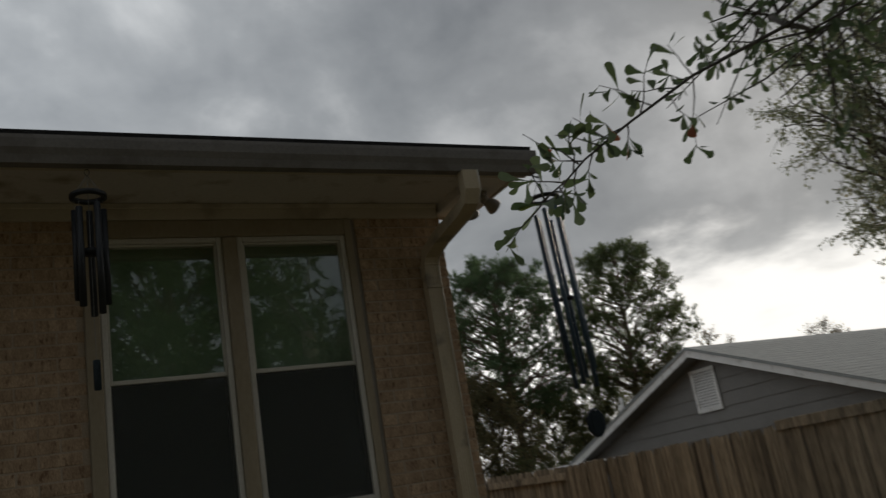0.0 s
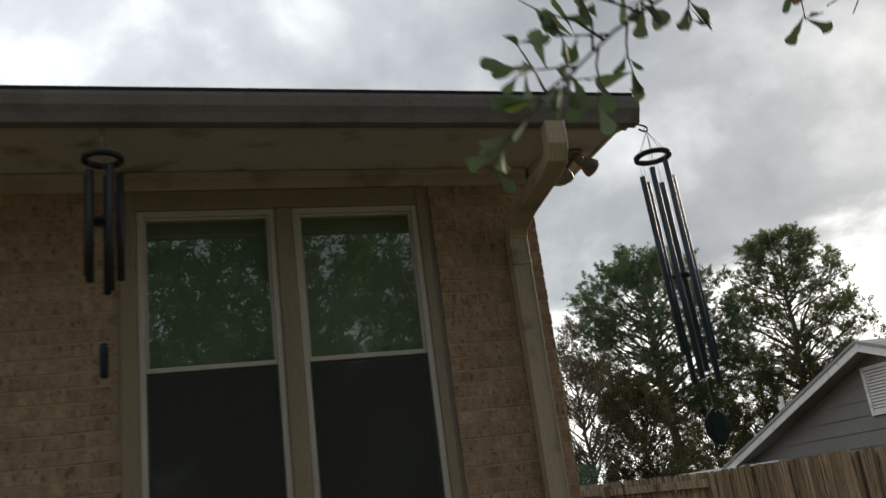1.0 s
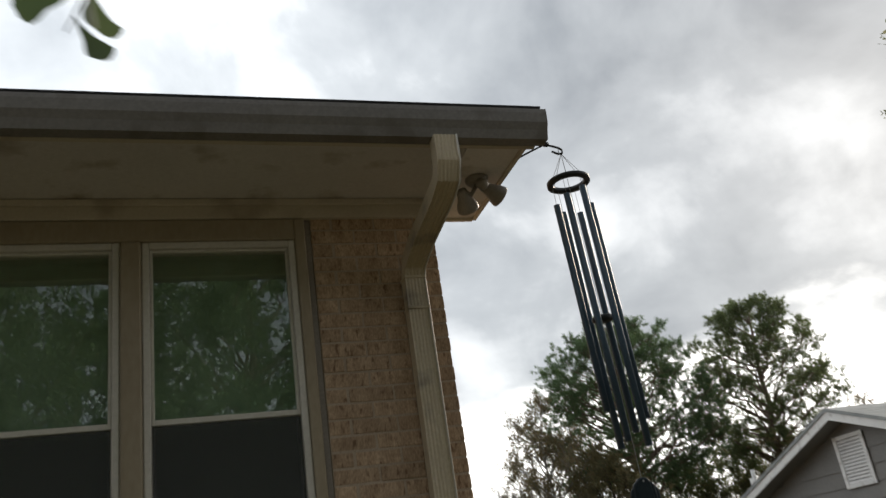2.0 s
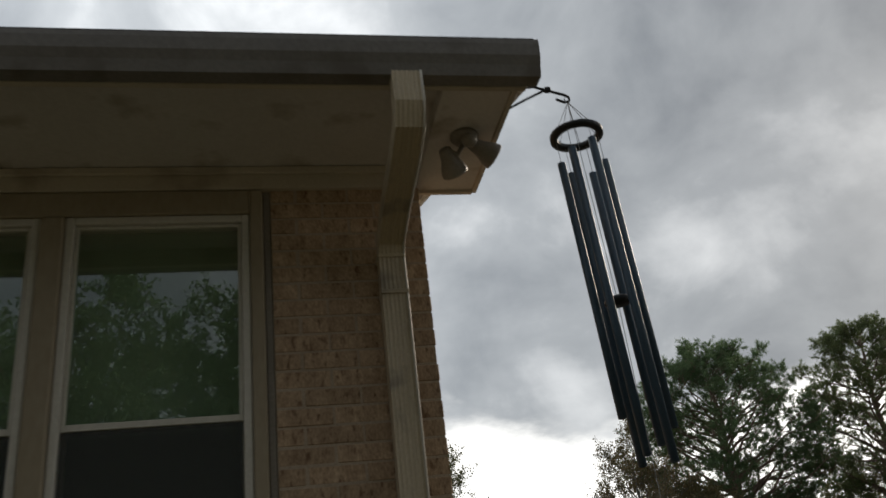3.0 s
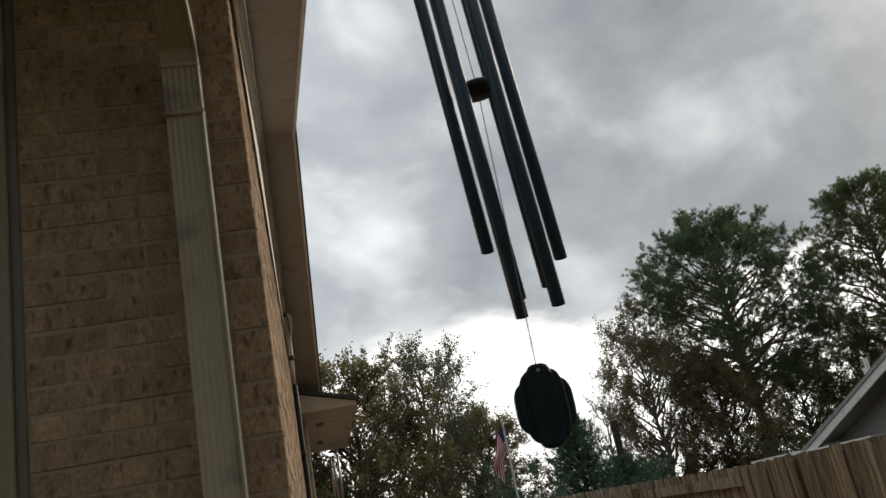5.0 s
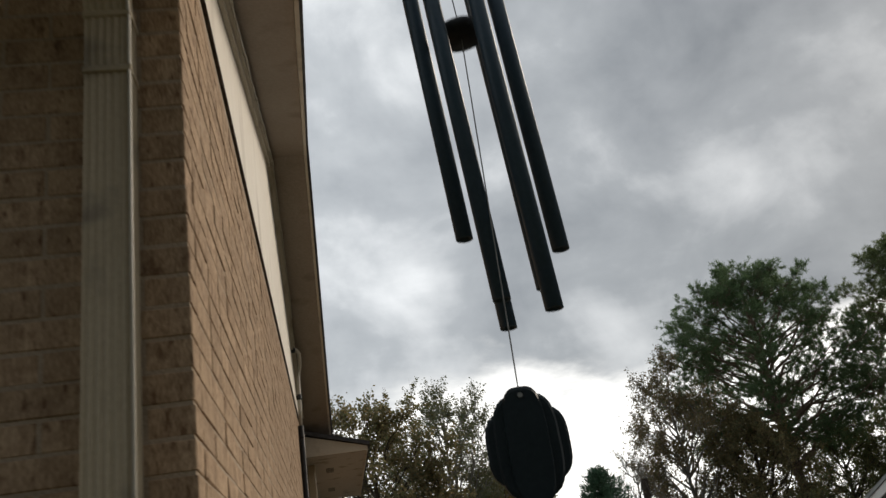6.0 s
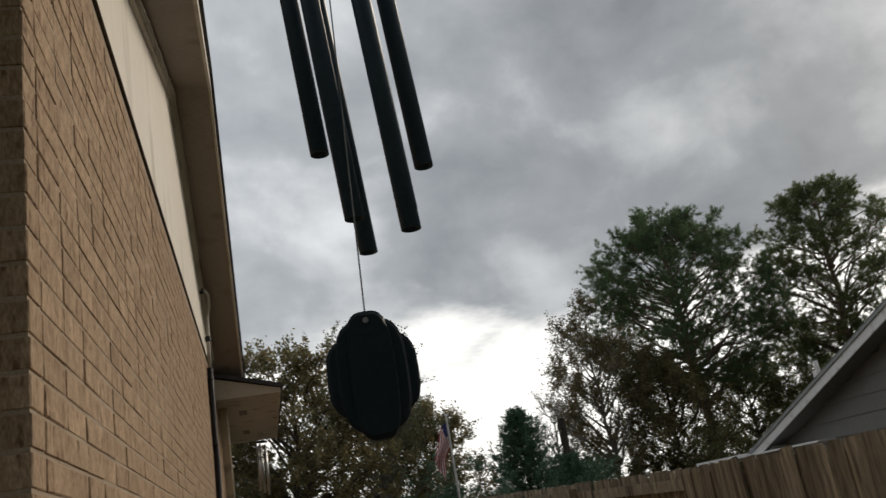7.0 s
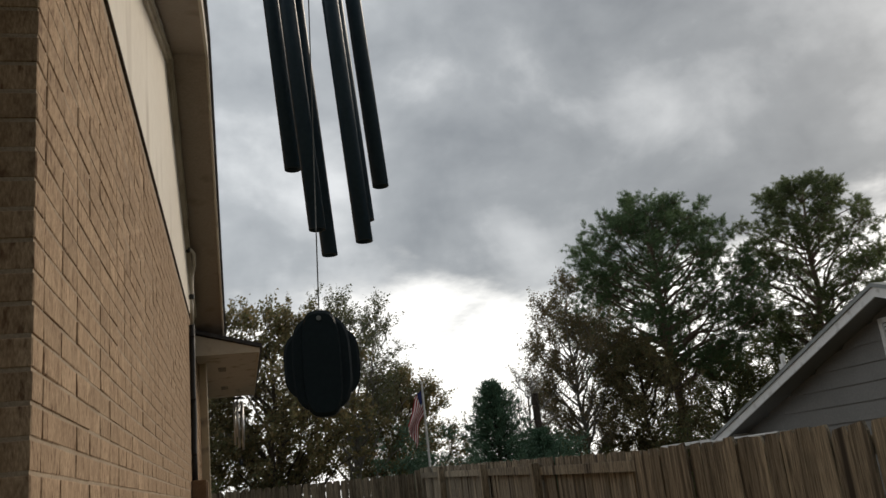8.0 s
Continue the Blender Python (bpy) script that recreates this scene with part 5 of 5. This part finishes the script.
def shrub_row(name, p0, p1, h, depth, leaves, size, mat, seed, label):
    """Continuous undergrowth: many thin upright stems with side twigs and small leaves."""
    r = random.Random(seed)
    g = np.random.default_rng(seed)
    t = thing(name, ((p0[0] + p1[0]) / 2, (p0[1] + p1[1]) / 2, 0), label, "undergrowth", kind="stuff")
    wood, tw = bmesh.new(), []
    ln = math.hypot(p1[0] - p0[0], p1[1] - p0[1])
    for k in range(max(6, int(ln * 7))):
        u = r.random()
        hh = h * r.uniform(0.35, 1.0) * (0.8 + 0.3 * noise.noise(Vector((u * ln * 0.5, seed, 0))))
        x, y = p0[0] + (p1[0] - p0[0]) * u + r.uniform(-depth, depth), p0[1] + (p1[1] - p0[1]) * u + r.uniform(-depth, depth)
        stem = crooked((x, y, 0), (x + r.uniform(-0.4, 0.4), y + r.uniform(-0.4, 0.4), hh), r, 4, 0.05)
        tube(wood, stem, [0.022, 0.018, 0.013, 0.008, 0.003], 4, False)
        for j in range(16):
            p = on_path(stem, r.uniform(0.1, 1.0))
            e = p + (rand_dir(r) + Vector((0, 0, 0.35))).normalized() * r.uniform(0.2, 0.55)
            tube(wood, [p, e], [0.005, 0.002], 3, False)
            tw.append((p, e))
    part("stems", wood, "bark", t)
    a, e = np.array([p[0] for p in tw]), np.array([p[1] for p in tw])
    pick = g.integers(0, len(a), leaves)
    p = a[pick] + (e - a)[pick] * g.uniform(0.0, 1.05, (leaves, 1)) + g.normal(0, 0.07, (leaves, 3))
    p[:, 2] = np.maximum(p[:, 2], 0.03)
    d = unit(g.normal(0, 1, p.shape))
    sz = size * g.uniform(0.6, 1.3, (leaves, 1))
    leaf_mesh("leaves", p, d * sz, unit(np.cross(d, g.normal(0, 1, d.shape))) * sz * 0.34, mat, t)


pine((14.75, 24.45, 0), 10.85, 0.42, 3.85, (0.1, 0.3), "needles", 3, "tall green pine with a rounded dense crown", 104, 0.22, 20, 1.32)
pine((20.3, 24.5, 0), 11.15, 0.42, 3.2, (0.6, -0.5), "needles_b", 8, "tall olive green pine with an open crown", 74, 0.38, 20, 1.2)
broadleaf((10.7, 23.3, 0), 7.9, 1.9, 0.08, 56, 52000, 0.062, "autumn_leaves", "pale_bark", 21, "half-bare tree with thin brown autumn leaves", up=0.5)
broadleaf((12.6, 22.6, 0), 6.2, 1.9, 0.05, 54, 62000, 0.064, "brown_leaves", "bark", 22, "low brown-green tree under the pines")
broadleaf((17.3, 25.9, 0), 5.9, 2.2, 0.05, 54, 60000, 0.064, "dark_leaves", "bark", 23, "dark understorey tree below the pine")
broadleaf((20.3, 26.6, 0), 6.8, 2.4, 0.06, 54, 60000, 0.066, "dark_leaves", "bark", 24, "dark understorey tree between the pines")
broadleaf((20.9, 22.6, 0), 6.4, 2.1, 0.08, 50, 56000, 0.064, "brown_leaves", "bark", 25, "brown understorey tree beside the pine")
broadleaf((1.2, 18.4, 0), 6.5, 2.2, 0.16, 50, 62000, 0.074, "brown_leaves", "bark", 31, "oak with browning leaves behind the fence", up=0.2)
broadleaf((3.4, 21.2, 0), 7.5, 1.9, 0.28, 46, 34000, 0.058, "pale_leaves", "pale_bark", 32, "fine-leaved grey-green tree with a pale trunk", up=0.55)
broadleaf((5.0, 23.0, 0), 5.7, 2.0, 0.05, 50, 72000, 0.064, "brown_leaves", "bark", 33, "low browning tree behind the flag")
broadleaf((-1.2, 20.0, 0), 5.6, 2.0, 0.10, 44, 52000, 0.07, "brown_leaves", "bark", 34, "browning tree behind the house")
broadleaf((24.8, 24.4, 0), 7.2, 2.3, 0.12, 40, 30000, 0.07, "autumn_leaves", "bark", 41, "browning autumn tree beyond the neighbouring house", up=0.5)
broadleaf((28.3, 20.8, 0), 6.7, 1.7, 0.2, 34, 9000, 0.075, "autumn_leaves", "bark", 42, "thin orange autumn tree behind the roof", up=0.5)
broadleaf((7.4, 0.75, 0), 7.9, 2.1, 0.31, 56, 60000, 0.048, "grey_leaves", "bark", 44, "grey-green leafy tree beside the neighbouring house", up=0.05, twig_len=0.35)
cedar((6.75, 19.3, 0), 4.3, 1.75, 51, "dark green conical cedar behind the fence", 300)
cedar((8.1, 19.9, 0), 2.9, 1.7, 52, "small green cedar behind the fence", 200)
broadleaf((8.3, 21.0, 0), 4.9, 0.9, 0.3, 16, 700, 0.06, "autumn_leaves", "pale_bark", 53, "bare thin sapling behind the fence", up=0.7)
shrub_row("undergrowth", (9.6, 21.0), (24.0, 20.6), 3.4, 1.0, 130000, 0.062, "dark_leaves", 61, "dense dark undergrowth below the pines")
shrub_row("undergrowth", (-2.5, 16.6), (4.6, 17.6), 2.6, 0.8, 90000, 0.055, "dark_leaves", 62, "dark undergrowth behind the back fence")
shrub_row("undergrowth", (3.6, 17.8), (9.5, 18.9), 3.5, 0.6, 72000, 0.055, "cedar", 63, "dark green shrubs behind the fence")
po = thing("utility_pole", (8.4, 20.75, 0), "dark weathered wooden pole behind the fence", "pole")
bm = bmesh.new()
tube(bm, [(8.4, 20.75, 0), (8.4, 20.75, 3.9)], [0.12, 0.10], 12)
part("shaft", bm, "bark", po)

# trees across the yard behind the camera, seen in the window glass
broadleaf((-4.2, -14.0, 0), 9.6, 3.4, 0.12, 64, 110000, 0.085, "needles", "bark", 71, "large leafy tree mirrored in the window", twig_len=0.6)
broadleaf((-9.5, -14.5, 0), 8.5, 3.4, 0.12, 50, 50000, 0.085, "needles", "bark", 72, "leafy tree across the yard mirrored in glass", twig_len=0.6)
broadleaf((0.4, -14.4, 0), 10.4, 3.5, 0.10, 66, 140000, 0.085, "needles", "bark", 73, "leafy tree at the end of the yard", twig_len=0.6)

# out-of-view trees and hedge added to keep low sky light off the front wall
broadleaf((-16.0, -13.0, 0), 9.0, 3.6, 0.10, 50, 50000, 0.085, "needles", "bark", 74, "added unseen tree blocking sky light beside the others", twig_len=0.6)
broadleaf((10.0, -13.5, 0), 9.2, 3.6, 0.10, 50, 50000, 0.085, "needles", "bark", 75, "added unseen tree blocking sky light at the far corner", twig_len=0.6)
shrub_row("undergrowth", (-24.0, -15.5), (16.0, -15.5), 6.2, 1.2, 150000, 0.15, "needles", 64, "added hedge of shrubs blocking low sky light across the yard")

# ---- water oak with the low branch over the yard ----
oak = thing("oak_tree", (1.25, -6.5, 0), "water oak with a low leafy branch over the yard", "oak tree")
ro = random.Random(5)
bm = bmesh.new()
tube(bm, crooked((1.25, -6.5, -0.1), (1.05, -6.3, 4.2), ro, 5, 0.02), [0.21, 0.18, 0.165, 0.15, 0.13, 0.10], 14)
part("trunk", bm, "bark", oak, smooth=True)
LIMB = [(1.2, -6.3, 2.7), (1.15, -5.2, 3.45), (0.75, -4.2, 3.50), (0.2, -3.5, 3.22), (-0.30, -3.15, 2.93), (-0.67, -3.06, 2.77), (-0.94, -3.03, 2.61), (-1.11, -3.02, 2.50), (-1.18, -3.01, 2.44), (-1.26, -2.98, 2.385)]
bm = bmesh.new()
tube(bm, LIMB, [0.06, 0.036, 0.020, 0.011, 0.0065, 0.0048, 0.0038, 0.003, 0.0026, 0.0018], 8)
part("branch", bm, "twig", oak, smooth=True)


def oak_leaf_mesh(seed, mat):
    """Spatula-shaped leaf, narrow at the stalk, wide and blunt at the end, slightly cupped."""
    r = random.Random(seed)
    b = bmesh.new()
    prof = ((0.0, 0.0010), (0.12, 0.0016), (0.3, 0.0036), (0.5, 0.0066), (0.68, 0.0105), (0.82, 0.0128), (0.93, 0.0112), (1.0, 0.0050))
    ln, curl, rows = r.uniform(0.052, 0.075), r.uniform(-0.012, 0.018), []
    wob = [r.uniform(0.8, 1.2) for _ in prof]
    for (u, w), k in zip(prof, wob):
        zc = curl * u * u
        rows.append([b.verts.new((u * ln, s * w * k, zc + 0.18 * abs(s) * w)) for s in (-1, 0, 1)])
    for r0, r1 in zip(rows, rows[1:]):
        for i in (0, 1):
            b.faces.new((r0[i], r0[i + 1], r1[i + 1], r1[i]))
    me = bpy.data.meshes.new("leaf")
    b.to_mesh(me)
    b.free()
    me.materials.append(M[mat])
    for p in me.polygons:
        p.use_smooth = True
    return me


LEAVES = [oak_leaf_mesh(k, "oak_leaf") for k in range(6)]
LEAF_LIT, LEAF_ORANGE = oak_leaf_mesh(20, "oak_leaf_lit"), oak_leaf_mesh(21, "oak_leaf_orange")
count = [0]


def put_leaf(p, d, r, mesh=None):
    if count[0] >= 290:
        return
    count[0] += 1
    ob = new("leaf", mesh or LEAVES[r.randrange(6)])
    ob.parent = oak
    z = rand_dir(r)
    x = Vector(d).normalized()
    y = z.cross(x).normalized()
    m = Matrix((x, y, x.cross(y))).transposed().to_4x4()
    s = r.uniform(0.8, 1.2)
    ob.matrix_basis = Matrix.Translation(Vector(p) - ORG[oak]) @ m @ Matrix.Diagonal((s, s, s, 1))


def twig(p, q, r, n, special=()):
    """A side twig with leaves in a rosette towards its end."""
    path = crooked(p, q, r, 3, 0.06)
    b = bmesh.new()
    tube(b, path, [0.0028, 0.0022, 0.0016, 0.001], 5)
    part("twig", b, "twig", oak)
    along = (Vector(q) - Vector(p)).normalized()
    for k in range(n):
        u = r.uniform(0.45, 1.0)
        c = path[min(2, int(u * 3))].lerp(path[min(3, int(u * 3) + 1)], u * 3 - int(u * 3) if u < 1 else 1)
        d = along * r.uniform(0.1, 0.9) + rand_dir(r) * 0.9 + Vector((0, 0, -0.45))
        put_leaf(c, d, r, special[k] if k < len(special) else None)


rt = random.Random(9)
tip = Vector(LIMB[-1])
for k in range(5):
    put_leaf(tip, Vector((-0.6, rt.uniform(-0.3, 0.3), -0.25)) + rand_dir(rt) * 0.7, rt, LEAF_LIT if k < 3 else None)
for i in range(3, 9):
    a, b2 = Vector(LIMB[i]), Vector(LIMB[i + 1])
    for k in range(5 if i > 4 else 6):
        p = a.lerp(b2, (k + 0.5) / 5.5)
        ln = rt.uniform(0.07, 0.20) if i > 4 else rt.uniform(0.14, 0.34)
        off = Vector((rt.uniform(-0.9, 0.15), rt.uniform(-0.6, 0.6), rt.uniform(-0.8, 0.75))).normalized() * ln
        twig(p, p + off, rt, rt.randint(4, 7), (LEAF_ORANGE,) if (i * 5 + k) in (31, 36) else ())
twig(Vector(LIMB[5]), Vector((-0.66, -2.99, 2.56)), rt, 8, (LEAF_ORANGE,))
twig(Vector(LIMB[6]), Vector((-0.93, -2.99, 2.545)), rt, 7, (LEAF_ORANGE,))

# the rest of the crown, further along and above
crown = Cloud()
limbs = bmesh.new()
rc = random.Random(14)
hubs, near_hubs = [], []
for k in range(34):
    if k < 6:
        p = Vector(LIMB[rc.choice((2, 3, 4))])
        q = p + Vector((rc.uniform(-0.1, 0.8), rc.uniform(0.1, 0.9), rc.uniform(0.1, 0.7)))
    elif k < 14:
        p = Vector(LIMB[rc.choice((1, 2))])
        q = Vector((rc.uniform(0.1, 0.9), rc.uniform(-3.1, -2.5), rc.uniform(3.0, 3.7)))
    else:
        p = Vector((1.15, -6.4, rc.uniform(2.4, 4.0)))
        q = Vector((rc.uniform(0.8, 3.2), rc.uniform(-8.6, -6.2), rc.uniform(3.4, 6.4)))
    path = crooked(p, q, rc, 4, 0.08)
    tube(limbs, path, [0.035, 0.028, 0.02, 0.012, 0.006] if k > 13 else [0.012, 0.010, 0.008, 0.005, 0.003], 5, False)
    for j in range(5 if 5 < k < 14 else 14):
        u = rc.uniform(0.3, 1.0)
        c = path[min(3, int(u * 4))].lerp(path[min(4, int(u * 4) + 1)], u * 4 - int(u * 4) if u < 1 else 1)
        e2 = c + rand_dir(rc, 0.8) * rc.uniform(0.15, 0.6)
        tube(limbs, [c, c.lerp(e2, 0.5) + rand_dir(rc) * 0.03, e2], [0.005, 0.004, 0.002], 4, False)
        (near_hubs if k < 14 else hubs).append((c, e2))
tagged(part("branchwork", limbs, "twig", oak), kind="stuff")
for i in range(14000):
    pick = near_hubs if i < 1300 else hubs
    c, e2 = pick[rc.randrange(len(pick))]
    p = c.lerp(e2, rc.uniform(0.3, 1.0))
    d = (e2 - c).normalized() * 0.4 + rand_dir(rc) * 0.8 + Vector((0, 0, -0.4))
    d.normalize()
    crown.spoon(p, d, d.cross(rand_dir(rc)).normalized() * 0.0135, rc.uniform(0.045, 0.078))
crown.out("crown", "oak_leaf", oak)

# ---- bricks ----
def brick_mesh(length, seed, depth=0.095):
    r = random.Random(seed)
    h = COURSE - JOINT
    b = bmesh.new()
    box(b, 0, length, 0, depth, 0, h)
    bmesh.ops.bevel(b, geom=b.edges[:], offset=0.0022, segments=1, affect="EDGES")
    for v in b.verts:
        v.co += Vector((r.uniform(-1, 1), r.uniform(-1, 1), r.uniform(-1, 1))) * 0.0011
    bmesh.ops.recalc_face_normals(b, faces=b.faces)
    me = bpy.data.meshes.new("brick")
    b.to_mesh(me)
    b.free()
    me.materials.append(M["brick"])
    return me


FULL = [brick_mesh(BRICK_L - JOINT, k) for k in range(8)]
CUT = {}


def cut_brick(length):
    key = round(length, 2)
    if key not in CUT:
        CUT[key] = brick_mesh(key, 50 + int(key * 100))
    return CUT[key]


rb = random.Random(77)


def lay(wall, spans_of, near, far_name):
    """Courses of brick: those near the walk as parts of the wall, the others joined."""
    far_v, far_f = [], []
    made = 0
    course = 0
    while (course + 1) * COURSE < BRICK_TOP + 0.02:
        z = course * COURSE + 0.004
        for a, b, turn in spans_of(course, z):
            u = a
            first = True
            while b - u > 0.03:
                ln = BRICK_L - JOINT
                if first and course % 2:
                    ln = ln / 2 - JOINT / 2 + 0.0
                first = False
                ln = min(ln, b - u)
                me = FULL[rb.randrange(8)] if ln > BRICK_L - JOINT - 0.004 else cut_brick(ln)
                out = rb.uniform(-0.0006, 0.0030)
                if turn:
                    mt = Matrix.Translation((out, u, z)) @ Matrix.Rotation(math.pi / 2, 4, "Z") @ Matrix.Rotation(rb.uniform(-0.004, 0.004), 4, "Y")
                else:
                    mt = Matrix.Translation((u, -out, z)) @ Matrix.Rotation(rb.uniform(-0.004, 0.004), 4, "Y")
                if near(u, z) and made < 300:
                    ob = new("brick", me)
                    ob.parent = wall
                    ob.matrix_basis = mt
                    made += 1
                else:
                    k = len(far_v)
                    far_v += [tuple(mt @ v.co) for v in me.vertices]
                    far_f += [tuple(k + i for i in p.vertices) for p in me.polygons]
                u += ln + JOINT
        course += 1
    me = bpy.data.meshes.new(far_name)
    me.from_pydata(far_v, [], far_f)
    me.materials.append(M["brick"])
    ob = new(far_name, me)
    ob.parent = wall
    ob["kind"] = "stuff"


def front_spans(c, z):
    end = 0.0 if c % 2 == 0 else -0.105
    top_of = z + COURSE
    if top_of > FRIEZE_LOW + 0.03:
        return ()
    if z + COURSE > OPEN_Z0 - 0.01:
        return ((-5.2, OPEN_X0 - 0.002, False), (OPEN_X1 + 0.002, end, False))
    return ((-5.2, end, False),)


def side_spans(c, z):
    return ((0.105 if c % 2 == 0 else 0.0, HOUSE_Y if z + COURSE < 3.5 else WING_Y0 - 0.03, True),)


lay(wall_front, front_spans, lambda u, z: z > 1.5 and (u > -0.7 or u < -2.2 and u > -3.4), "brickwork")
lay(wall_side, side_spans, lambda u, z: z > 1.75 and u < 2.35, "brickwork")
